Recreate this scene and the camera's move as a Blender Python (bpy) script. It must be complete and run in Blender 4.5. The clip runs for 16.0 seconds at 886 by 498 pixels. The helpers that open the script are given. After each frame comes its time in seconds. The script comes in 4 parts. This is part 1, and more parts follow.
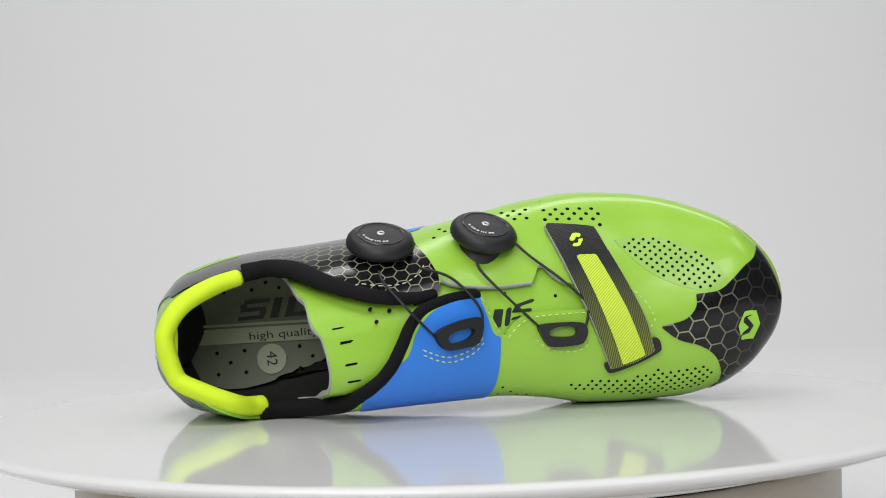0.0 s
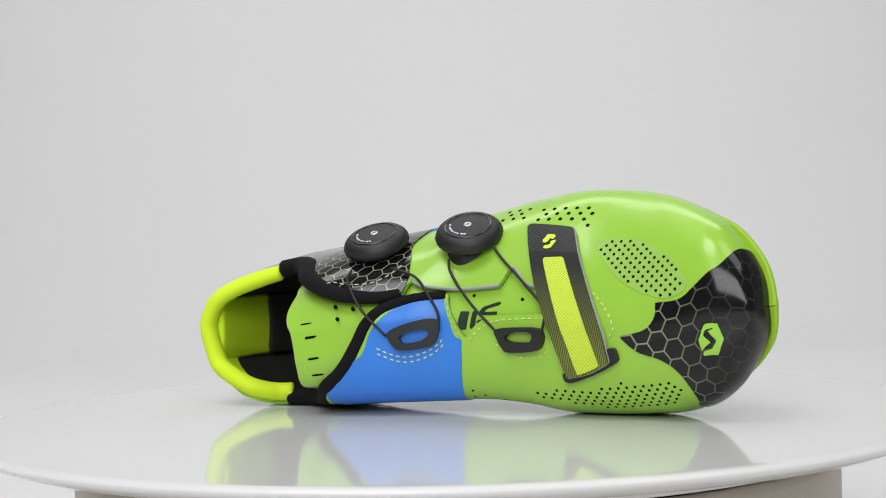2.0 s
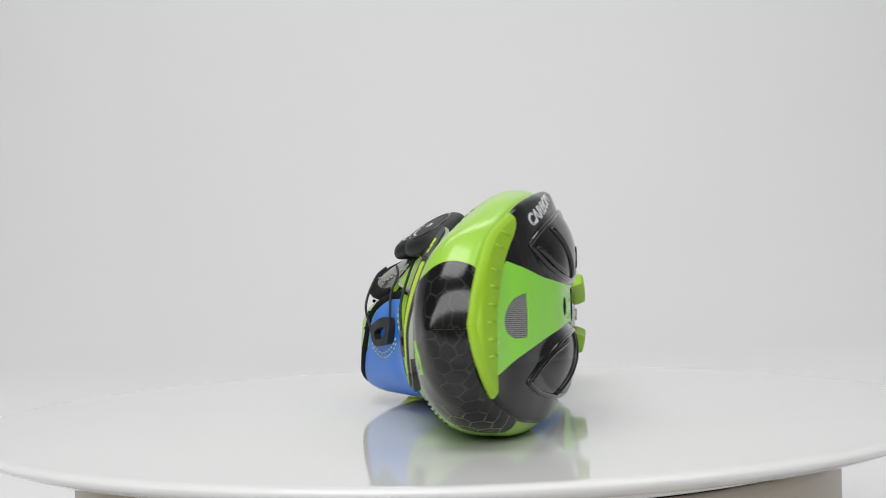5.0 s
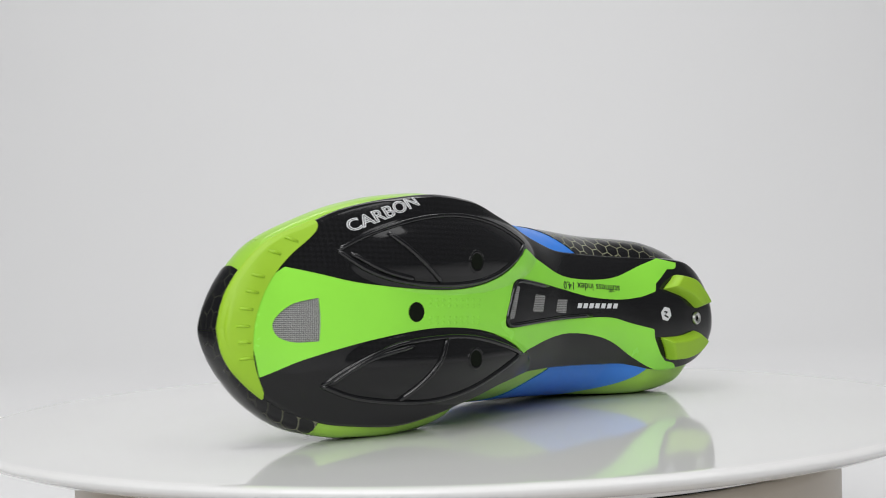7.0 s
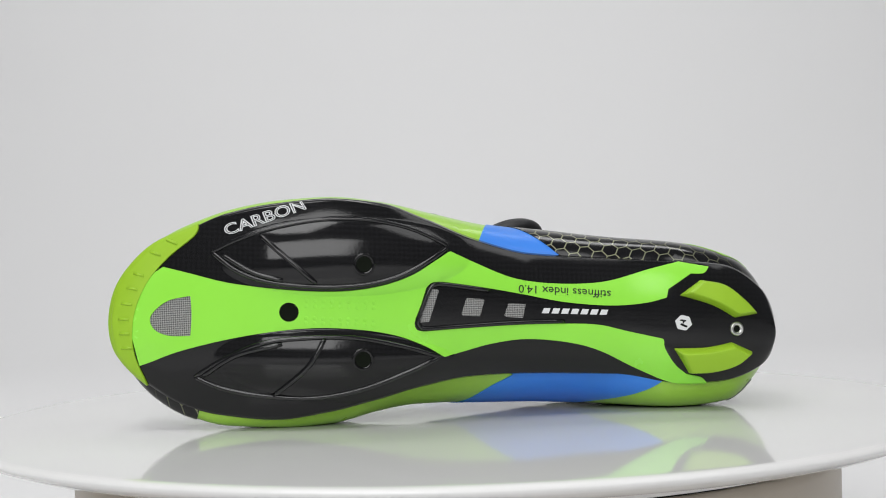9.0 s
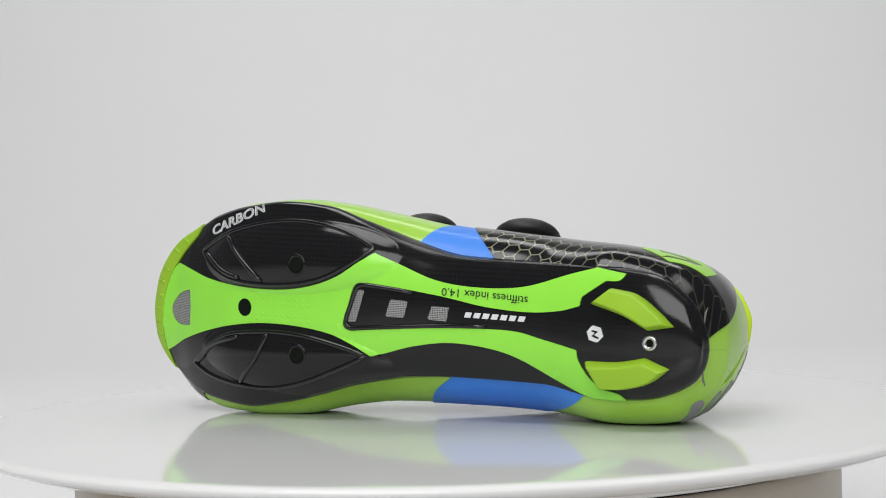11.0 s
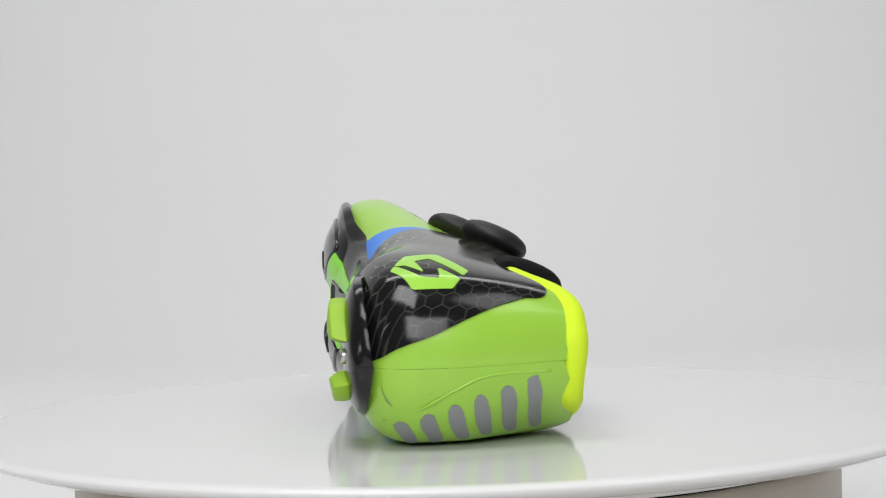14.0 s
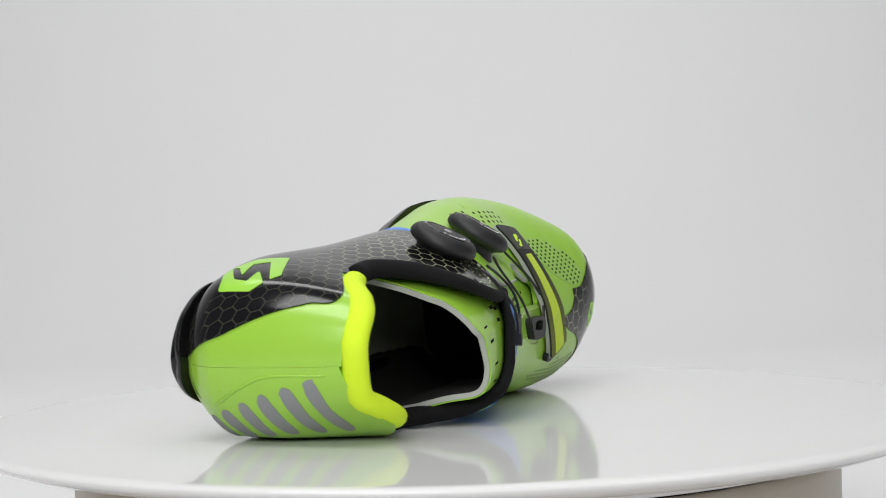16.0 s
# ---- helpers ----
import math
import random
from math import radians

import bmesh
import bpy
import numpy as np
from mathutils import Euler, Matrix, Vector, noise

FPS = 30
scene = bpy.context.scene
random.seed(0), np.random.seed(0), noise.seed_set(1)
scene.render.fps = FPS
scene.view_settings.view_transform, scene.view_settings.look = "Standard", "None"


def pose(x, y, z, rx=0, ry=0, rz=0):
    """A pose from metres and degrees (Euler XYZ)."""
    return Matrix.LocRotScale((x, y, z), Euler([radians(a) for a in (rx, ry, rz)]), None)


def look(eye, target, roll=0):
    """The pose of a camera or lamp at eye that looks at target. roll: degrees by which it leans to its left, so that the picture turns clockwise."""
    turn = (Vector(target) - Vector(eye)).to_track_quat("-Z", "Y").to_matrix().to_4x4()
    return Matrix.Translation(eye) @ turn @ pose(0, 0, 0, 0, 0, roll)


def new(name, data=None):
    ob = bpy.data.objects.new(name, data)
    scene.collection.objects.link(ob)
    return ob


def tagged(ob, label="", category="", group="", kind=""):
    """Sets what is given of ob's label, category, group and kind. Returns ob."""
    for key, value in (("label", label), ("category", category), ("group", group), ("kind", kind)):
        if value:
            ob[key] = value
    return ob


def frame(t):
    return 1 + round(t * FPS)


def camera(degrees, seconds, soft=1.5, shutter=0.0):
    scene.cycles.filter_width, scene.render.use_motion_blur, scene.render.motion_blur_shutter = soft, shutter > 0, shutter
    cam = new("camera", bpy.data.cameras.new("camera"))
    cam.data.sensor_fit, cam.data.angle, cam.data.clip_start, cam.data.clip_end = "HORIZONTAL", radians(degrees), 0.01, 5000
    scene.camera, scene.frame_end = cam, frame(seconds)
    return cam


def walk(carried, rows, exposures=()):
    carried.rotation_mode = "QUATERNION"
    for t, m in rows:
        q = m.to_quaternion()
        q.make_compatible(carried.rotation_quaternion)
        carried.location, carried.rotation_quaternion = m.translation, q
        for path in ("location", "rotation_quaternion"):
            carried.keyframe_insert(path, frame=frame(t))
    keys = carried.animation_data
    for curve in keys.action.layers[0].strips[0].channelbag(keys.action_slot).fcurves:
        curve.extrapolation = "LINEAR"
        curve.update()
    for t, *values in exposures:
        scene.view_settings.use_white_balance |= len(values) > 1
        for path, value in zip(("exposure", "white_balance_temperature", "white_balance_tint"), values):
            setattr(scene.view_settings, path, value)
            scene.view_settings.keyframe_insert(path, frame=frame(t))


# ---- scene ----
# camera: on a tripod, a little above the turntable's disc, looking level
EYE = (0.0, -0.7118, 0.0788)
cam = camera(30.8, 16.0, 1.0, 0.5)
aim = (EYE[0] - 0.004866, EYE[1] + 1.0, EYE[2] - 0.01471)
walk(cam, [(0.0, look(EYE, aim, -1.69)), (16.0, look(EYE, aim, -1.69))])

# world and lights: white studio corner under two soft boxes, plus two added fills
world = bpy.data.worlds.new("studio_world")
scene.world = world
world.use_nodes = True
world.node_tree.nodes["Background"].inputs[0].default_value = (0.95, 0.97, 1.0, 1)
world.node_tree.nodes["Background"].inputs[1].default_value = 0.16
scene.view_settings.exposure = -0.20


def area_lamp(name, eye, target, sx, sy, watts, colour=(1, 1, 1)):
    d = bpy.data.lights.new(name, "AREA")
    d.shape, d.size, d.size_y, d.energy, d.color = "RECTANGLE", sx, sy, watts, colour
    ob = new(name, d)
    ob.matrix_basis = look(eye, target)
    return ob


area_lamp("softbox_and_fill", (-0.35, -0.45, 1.35), (0, 0, 0), 0.8, 0.6, 10)
area_lamp("softbox_and_fill", (0.75, -0.45, 1.3), (0, 0.0, 0), 0.6, 0.6, 3.2)
# front fill behind the camera, added to brighten the shoe's lower sides
area_lamp("softbox_and_fill", (-0.2, -1.5, 0.80), (0, 0.0, 0.02), 1.2, 0.8, 16.5)
# unseen lamp added to brighten the backdrop
area_lamp("softbox_and_fill", (0.0, 0.8, 1.6), (0.0, 1.5, 0.3), 1.8, 0.5, 15)


# ---- materials ----
def nodes_of(name):
    m = bpy.data.materials.new(name)
    m.use_nodes = True
    nt = m.node_tree
    return m, nt, nt.nodes["Principled BSDF"]


def node(nt, kind, **kw):
    n = nt.nodes.new(kind)
    for k, v in kw.items():
        n.inputs[k].default_value = v
    return n


def surface_mat(name, colour, rough=0.4, metal=0.0, coat=0.0, vary=0.08, scale=60.0, bump=0.1, bump_scale=900.0, dist=0.0004, spec=0.5):
    """Plain material with two scales of variation and a fine grain."""
    m, nt, b = nodes_of(name)
    tc = nt.nodes.new("ShaderNodeTexCoord")
    n1 = node(nt, "ShaderNodeTexNoise", Scale=scale, Detail=4.0)
    n2 = node(nt, "ShaderNodeTexNoise", Scale=bump_scale, Detail=3.0)
    for n in (n1, n2):
        nt.links.new(tc.outputs["Object"], n.inputs["Vector"])
    mix = nt.nodes.new("ShaderNodeMix")
    mix.data_type = "RGBA"
    mix.inputs[6].default_value = tuple(c * (1 - vary) for c in colour) + (1,)
    mix.inputs[7].default_value = tuple(min(1, c * (1 + vary)) for c in colour) + (1,)
    nt.links.new(n1.outputs["Fac"], mix.inputs[0])
    nt.links.new(mix.outputs[2], b.inputs["Base Color"])
    rr = node(nt, "ShaderNodeMapRange", **{"To Min": max(0.0, rough - 0.06), "To Max": rough + 0.06})
    nt.links.new(n1.outputs["Fac"], rr.inputs["Value"])
    nt.links.new(rr.outputs[0], b.inputs["Roughness"])
    bm = node(nt, "ShaderNodeBump", Strength=bump, Distance=dist)
    nt.links.new(n2.outputs["Fac"], bm.inputs["Height"])
    nt.links.new(bm.outputs[0], b.inputs["Normal"])
    b.inputs["Metallic"].default_value = metal
    b.inputs["Coat Weight"].default_value = coat
    b.inputs["Coat Roughness"].default_value = 0.08
    b.inputs["Specular IOR Level"].default_value = spec
    return m


GREEN = surface_mat("green_leather", (0.33, 0.61, 0.055), 0.3, coat=0.3, vary=0.05, bump=0.12, bump_scale=1400)
GREEN_SOLE = surface_mat("green_plate", (0.30, 0.80, 0.065), 0.25, vary=0.03, bump=0.03)
LIME_RUBBER = surface_mat("lime_rubber", (0.31, 0.54, 0.02), 0.5, vary=0.06, bump=0.1)
NEON = surface_mat("neon_cloth", (0.70, 0.94, 0.02), 0.75, vary=0.05, bump=0.5, bump_scale=2500)
BLUE = surface_mat("blue_leather", (0.03, 0.22, 0.78), 0.4, coat=0.1, vary=0.04, bump=0.12, bump_scale=1400)
BLACK_GLOSS = surface_mat("black_gloss", (0.006, 0.006, 0.007), 0.14, coat=0.2, bump=0.02)
BLACK_CLOTH = surface_mat("black_cloth", (0.006, 0.006, 0.007), 0.85, bump=0.6, bump_scale=2200, spec=0.2)
BLACK_RUBBER = surface_mat("black_rubber", (0.012, 0.012, 0.013), 0.5, bump=0.2)
GREY_PRINT = surface_mat("grey_print", (0.25, 0.26, 0.27), 0.5)
LINING = surface_mat("dark_lining", (0.022, 0.022, 0.02), 0.8, bump=0.4, bump_scale=2000)
WHITE_DISC = surface_mat("white_gloss", (0.745, 0.742, 0.735), 0.07, vary=0.01, scale=4, bump=0.0, spec=0.42)
CREAM = surface_mat("cream_plastic", (0.50, 0.44, 0.36), 0.4, vary=0.03)
WALL = surface_mat("white_wall", (0.776, 0.774, 0.777), 0.9, vary=0.015, scale=3, bump=0.05, bump_scale=200)
# near-black, stands in for the shade between disc and base
GAP_SHADE = surface_mat("gap_shade", (0.01, 0.008, 0.007), 0.5)


GREEN_MESH = surface_mat("green_mesh", (0.33, 0.58, 0.10), 0.35, coat=0.2, vary=0.05, bump=0.25, bump_scale=3000)
PALE_FELT = surface_mat("pale_felt", (0.42, 0.44, 0.40), 0.9, bump=0.5, bump_scale=1800)
HOLE = surface_mat("hole_black", (0.006, 0.008, 0.005), 0.9, bump=0.0, spec=0.1)
PRINT_DARK = surface_mat("dark_print", (0.015, 0.03, 0.02), 0.35)
PRINT_BLACK = surface_mat("black_print", (0.008, 0.01, 0.008), 0.5)
PRINT_WHITE = surface_mat("white_print", (0.72, 0.73, 0.74), 0.5)
PRINT_GREEN = surface_mat("lime_print", (0.33, 0.68, 0.05), 0.35, coat=0.3, bump=0.05)
PRINT_NEON = surface_mat("neon_print", (0.66, 0.92, 0.05), 0.45, bump=0.05)
THREAD = surface_mat("lime_thread", (0.72, 0.84, 0.34), 0.7)
THREAD_PALE = surface_mat("pale_thread", (0.55, 0.62, 0.45), 0.7)
STEEL = surface_mat("steel", (0.62, 0.62, 0.6), 0.3, metal=1.0)
INSOLE = surface_mat("insole_cloth", (0.215, 0.23, 0.175), 0.85, bump=0.5, bump_scale=2500)
INSOLE_PALE = surface_mat("insole_print", (0.46, 0.50, 0.37), 0.85, bump=0.4, bump_scale=2500)


def uv_node(nt):
    n = nt.nodes.new("ShaderNodeUVMap")
    n.uv_map = "UVMap"
    return n


def vmath(nt, op, a, b=None, c=None):
    n = nt.nodes.new("ShaderNodeVectorMath")
    n.operation = op
    for k, v in enumerate((a, b, c)):
        if v is None:
            continue
        if isinstance(v, (tuple, float, int)):
            n.inputs[k].default_value = v
        else:
            nt.links.new(v, n.inputs[k])
    return n


def fmath(nt, op, a, b=None, c=None):
    n = nt.nodes.new("ShaderNodeMath")
    n.operation = op
    for k, v in enumerate((a, b, c)):
        if v is None:
            continue
        if isinstance(v, (float, int)):
            n.inputs[k].default_value = v
        else:
            nt.links.new(v, n.inputs[k])
    return n.outputs[0]


def honeycomb(name, pitch, x_full, x_faint, faint, line=(0.27, 0.28, 0.18), width=0.04):
    """Black gloss with a printed honeycomb net that fades along the shoe."""
    m = surface_mat(name, (0.005, 0.005, 0.006), 0.14, coat=0.0, bump=0.04, spec=0.45)
    nt = m.node_tree
    b = nt.nodes["Principled BSDF"]
    uv = uv_node(nt)
    sep = nt.nodes.new("ShaderNodeSeparateXYZ")
    nt.links.new(uv.outputs[0], sep.inputs[0])
    com = nt.nodes.new("ShaderNodeCombineXYZ")
    nt.links.new(sep.outputs[1], com.inputs[0])
    nt.links.new(sep.outputs[0], com.inputs[1])
    p = vmath(nt, "SCALE", com.outputs[0])
    p.inputs["Scale"].default_value = 1.0 / pitch
    h = (0.5, 0.8660254, 1.0)
    nh = (-0.5, -0.8660254, -1.0)
    a = vmath(nt, "WRAP", p.outputs[0], h, nh)
    sh = vmath(nt, "SUBTRACT", p.outputs[0], (0.5, 0.8660254, 0.0))
    c = vmath(nt, "WRAP", sh.outputs[0], h, nh)
    la, lc = vmath(nt, "LENGTH", a.outputs[0]), vmath(nt, "LENGTH", c.outputs[0])
    pick = fmath(nt, "LESS_THAN", la.outputs["Value"], lc.outputs["Value"])
    mix = nt.nodes.new("ShaderNodeMix")
    mix.data_type = "VECTOR"
    nt.links.new(pick, mix.inputs[0])
    nt.links.new(c.outputs[0], mix.inputs[4])
    nt.links.new(a.outputs[0], mix.inputs[5])
    g = vmath(nt, "ABSOLUTE", mix.outputs[1])
    d = vmath(nt, "DOT_PRODUCT", g.outputs[0], (0.5, 0.8660254, 0.0))
    s2 = nt.nodes.new("ShaderNodeSeparateXYZ")
    nt.links.new(g.outputs[0], s2.inputs[0])
    edge = fmath(nt, "SUBTRACT", 0.5, fmath(nt, "MAXIMUM", d.outputs["Value"], s2.outputs[0]))
    on = fmath(nt, "LESS_THAN", edge, width)
    fade = node(nt, "ShaderNodeMapRange", **{"From Min": x_full, "From Max": x_faint, "To Min": 1.0, "To Max": faint})
    nt.links.new(sep.outputs[0], fade.inputs["Value"])
    fac = fmath(nt, "MULTIPLY", on, fade.outputs[0])
    old = b.inputs["Base Color"].links[0].from_socket
    blend = nt.nodes.new("ShaderNodeMix")
    blend.data_type = "RGBA"
    nt.links.new(fac, blend.inputs[0])
    nt.links.new(old, blend.inputs[6])
    blend.inputs[7].default_value = line + (1,)
    nt.links.new(blend.outputs[2], b.inputs["Base Color"])
    return m


def woven(name, one, two, scale, turn, rough=0.7, fade=None):
    """Fine two-colour stripes or weave along the strap."""
    m = surface_mat(name, one, rough, bump=0.2)
    nt = m.node_tree
    b = nt.nodes["Principled BSDF"]
    tc = uv_node(nt)
    mp = nt.nodes.new("ShaderNodeMapping")
    mp.inputs["Rotation"].default_value = (0, 0, radians(turn))
    nt.links.new(tc.outputs[0], mp.inputs[0])
    w = node(nt, "ShaderNodeTexWave", Scale=scale, Distortion=0.4)
    nt.links.new(mp.outputs[0], w.inputs["Vector"])
    blend = nt.nodes.new("ShaderNodeMix")
    blend.data_type = "RGBA"
    blend.inputs[6].default_value, blend.inputs[7].default_value = one + (1,), two + (1,)
    nt.links.new(w.outputs["Fac"], blend.inputs[0])
    nt.links.new(blend.outputs[2], b.inputs["Base Color"])
    if fade:
        sep = nt.nodes.new("ShaderNodeSeparateXYZ")
        nt.links.new(tc.outputs[0], sep.inputs[0])
        ramp = nt.nodes.new("ShaderNodeMapRange")
        ramp.inputs["From Min"].default_value, ramp.inputs["From Max"].default_value = fade
        nt.links.new(sep.outputs["Y"], ramp.inputs["Value"])
        dye = nt.nodes.new("ShaderNodeMix")
        dye.data_type = "RGBA"
        dye.inputs[6].default_value = (0.012, 0.012, 0.013, 1)
        nt.links.new(ramp.outputs[0], dye.inputs[0])
        nt.links.new(blend.outputs[2], dye.inputs[7])
        nt.links.new(dye.outputs[2], b.inputs["Base Color"])
    bp = node(nt, "ShaderNodeBump", Strength=0.4, Distance=0.0003)
    nt.links.new(w.outputs["Fac"], bp.inputs["Height"])
    nt.links.new(bp.outputs[0], b.inputs["Normal"])
    return m


def checks(name, one, two, scale, rough=0.4, coat=0.0, turn=45, spec=0.5):
    """A fine woven check: carbon cloth or metal mesh."""
    m = surface_mat(name, one, rough, coat=coat, bump=0.05, spec=spec)
    nt = m.node_tree
    b = nt.nodes["Principled BSDF"]
    tc = uv_node(nt)
    mp = nt.nodes.new("ShaderNodeMapping")
    mp.inputs["Rotation"].default_value = (0, 0, radians(turn))
    nt.links.new(tc.outputs[0], mp.inputs[0])
    w = node(nt, "ShaderNodeTexChecker", Scale=scale)
    nt.links.new(mp.outputs[0], w.inputs["Vector"])
    blend = nt.nodes.new("ShaderNodeMix")
    blend.data_type = "RGBA"
    blend.inputs[6].default_value, blend.inputs[7].default_value = one + (1,), two + (1,)
    nt.links.new(w.outputs["Fac"], blend.inputs[0])
    nt.links.new(blend.outputs[2], b.inputs["Base Color"])
    return m


HEX_TOE = honeycomb("toe_honeycomb", 0.0080, 0.108, 0.136, 0.08)
HEX_HEEL = honeycomb("heel_honeycomb", 0.0064, -0.05, -0.125, 0.12)
WOVEN_NEON = woven("neon_weave", (0.74, 0.90, 0.08), (0.44, 0.64, 0.03), 330, 45)
WOVEN_DARK = woven("olive_weave", (0.035, 0.04, 0.012), (0.24, 0.28, 0.04), 330, 20, fade=(0.024, -0.012))
STRAP_BLACK = woven("strap_black", (0.006, 0.006, 0.006), (0.016, 0.016, 0.015), 420, 70, 0.42)
CARBON = checks("carbon_cloth", (0.006, 0.006, 0.0065), (0.010, 0.010, 0.011), 700, 0.12, 0.0, spec=0.38)
MESH_GREY = checks("grey_mesh", (0.07, 0.07, 0.07), (0.36, 0.36, 0.35), 1900, 0.5)


# ---- building helpers ----
def mesh_part(name, verts, faces, material, parent=None, label="", smooth=True, uvs=None):
    me = bpy.data.meshes.new(name)
    me.from_pydata([tuple(v) for v in verts], [], faces)
    me.update()
    if smooth:
        me.shade_smooth()
    if uvs is not None:
        lay = me.uv_layers.new(name="UVMap")
        li = np.zeros(len(me.loops), dtype=np.int32)
        me.loops.foreach_get("vertex_index", li)
        lay.data.foreach_set("uv", np.asarray(uvs, dtype=np.float32)[li].ravel())
    me.materials.append(material)
    ob = new(name, me)
    if parent is not None:
        ob.parent = parent
    if label:
        ob["label"] = label
    return ob


def part(name, bm, material, parent=None, label="", smooth=True):
    me = bpy.data.meshes.new(name)
    bm.normal_update()
    bm.to_mesh(me)
    bm.free()
    if smooth:
        me.shade_smooth()
    me.materials.append(material)
    ob = new(name, me)
    if parent is not None:
        ob.parent = parent
    if label:
        ob["label"] = label
    return ob


def lathe(profile, steps=128):
    """A turned bmesh from (radius, z) pairs about the z axis."""
    bm = bmesh.new()
    rings = []
    for r, z in profile:
        rings.append([bm.verts.new((r * math.cos(2 * math.pi * k / steps), r * math.sin(2 * math.pi * k / steps), z)) for k in range(steps)] if r > 1e-6 else [bm.verts.new((0, 0, z))])
    for a, b in zip(rings, rings[1:]):
        for k in range(steps):
            q = [a[k % len(a)], a[(k + 1) % len(a)], b[(k + 1) % len(b)], b[k % len(b)]]
            q = list(dict.fromkeys(q))
            if len(q) > 2:
                bm.faces.new(q)
    bmesh.ops.recalc_face_normals(bm, faces=bm.faces)
    return bm


# ---- shoe form ----
def curve(pts, col):
    """Monotone cubic through the rows' column, over their first column."""
    x = np.array([p[0] for p in pts], float)
    y = np.array([p[col] for p in pts], float)
    h, d = np.diff(x), np.diff(y) / np.diff(x)
    m = np.zeros(len(x))
    m[0], m[-1] = d[0], d[-1]
    for i in range(1, len(x) - 1):
        if d[i - 1] * d[i] > 0:
            w1, w2 = 2 * h[i] + h[i - 1], h[i] + 2 * h[i - 1]
            m[i] = (w1 + w2) / (w1 / d[i - 1] + w2 / d[i])

    def f(q):
        q = np.clip(np.asarray(q, float), x[0], x[-1])
        i = np.clip(np.searchsorted(x, q) - 1, 0, len(x) - 2)
        t = (q - x[i]) / h[i]
        return ((1 + 2 * t) * (1 - t) ** 2 * y[i] + t * (1 - t) ** 2 * h[i] * m[i] + t * t * (3 - 2 * t) * y[i + 1] + t * t * (t - 1) * h[i] * m[i + 1])
    return f


HEEL, TOE = -135.0, 145.6


def phi_of(x):
    return np.arccos(np.clip(1 - 2 * (np.asarray(x, float) - HEEL) / (TOE - HEEL), -1, 1))


def x_of(phi):
    return HEEL + (TOE - HEEL) * (1 - np.cos(phi)) / 2


# x, outer edge, inner edge (mm, across)
PLAN = [(-135, -3, -3), (-134.3, 6, -12), (-129, 19, -23), (-117, 29, -33), (-88, 35, -36.5), (-65, 36, -36.7), (-37, 38, -36.5), (-10, 40, -37), (17, 44.5, -38),
        (37, 48, -41), (56, 49.5, -45.5), (79, 47.5, -47.2), (98, 43.5, -47.0), (115, 37, -43.5), (129, 29, -36), (137.5, 19.5, -27.5), (142.5, 11, -20.5), (145, 3, -14), (TOE, -6, -6)]
# x, height of the widest line outside, bottom, top, roundness outside and inside, lean of the ridge, height of the widest line inside
RISE = [(HEEL, 34, 6.5, 111.5, 0.9, 0.6, 0, 34), (-125, 29, 5, 113, 1.0, 0.58, 0, 31), (-90, 29, 5, 114.5, 1.3, 0.5, 0, 34), (-46, 36, 9, 105, 1.12, 0.5, -2, 50), (0, 36, 9, 85, 1.25, 0.6, -3, 46),
        (15, 34, 8, 77, 1.25, 0.65, -5, 43), (47, 27, 7, 69, 1.18, 0.7, -8, 33), (77, 26, 9, 64, 1.28, 0.75, -9, 27), (102, 30, 16, 61.5, 1.18, 0.8, -6, 30), (118, 34, 23, 60.5, 1.03, 0.85, -3, 34), (131, 38, 30, 59, 0.9, 0.9, 0, 38),
        (140, 41, 34, 56, 0.9, 0.9, 0, 41), (TOE, 43, 36, 52, 1, 1, 0, 43)]
FP = [[(float(phi_of(r[0])),) + tuple(r[1:]) for r in rows] for rows in (PLAN, RISE)]
PL, PM = curve(FP[0], 1), curve(FP[0], 2)
RW, RB, RT, RL, RM, RS, RI = [curve(FP[1], k) for k in range(1, 8)]


def upper(phi, a):
    """The upper's surface, mm: phi runs heel to toe, a round the girth in degrees (0 inside edge, 90 ridge, 180 outside edge)."""
    a = np.radians(a)
    c, s = -np.cos(a), np.sin(a)
    yl, ym, zb, zt = PL(phi), PM(phi), RB(phi), RT(phi)
    zw = np.where(c > 0, RW(phi), RI(phi))
    e = np.where(c > 0, RL(phi), RM(phi))
    under = np.where(c > 0, np.interp(x_of(phi), [-90, -60, -20, 20, 45], [0.62, 0.9, 0.9, 0.66, 0.55]), np.interp(x_of(phi), [-90, -60, 30, 45], [0.62, 0.9, 0.9, 0.68]))
    e = np.where(s > 0, e, under)
    y = (yl + ym) / 2 + (yl - ym) / 2 * np.sign(c) * np.abs(c) ** e + RS(phi) * np.clip(s, 0, 1) ** 2
    z = zw + np.where(s > 0, zt - zw, zw - zb) * np.sign(s) * np.abs(s) ** e
    x = x_of(phi) + 0 * a
    x = x + (11.0 * np.clip((z - 36) / 52, 0, 2) ** 1.6 + 5.0 * np.clip((26 - z) / 12, 0, 2) ** 1.4) * np.clip((-55 - x) / 80, 0, 1)      # the heel leans forward
    x = x + 14.0 * np.clip((-y - 6) / 22, 0, 1.3) ** 2 * np.clip((z - 45) / 40, 0, 1) * np.clip((-90 - x) / 40, 0, 1)      # the inside corner of the heel is rounder
    return np.stack([x, y, z], -1)


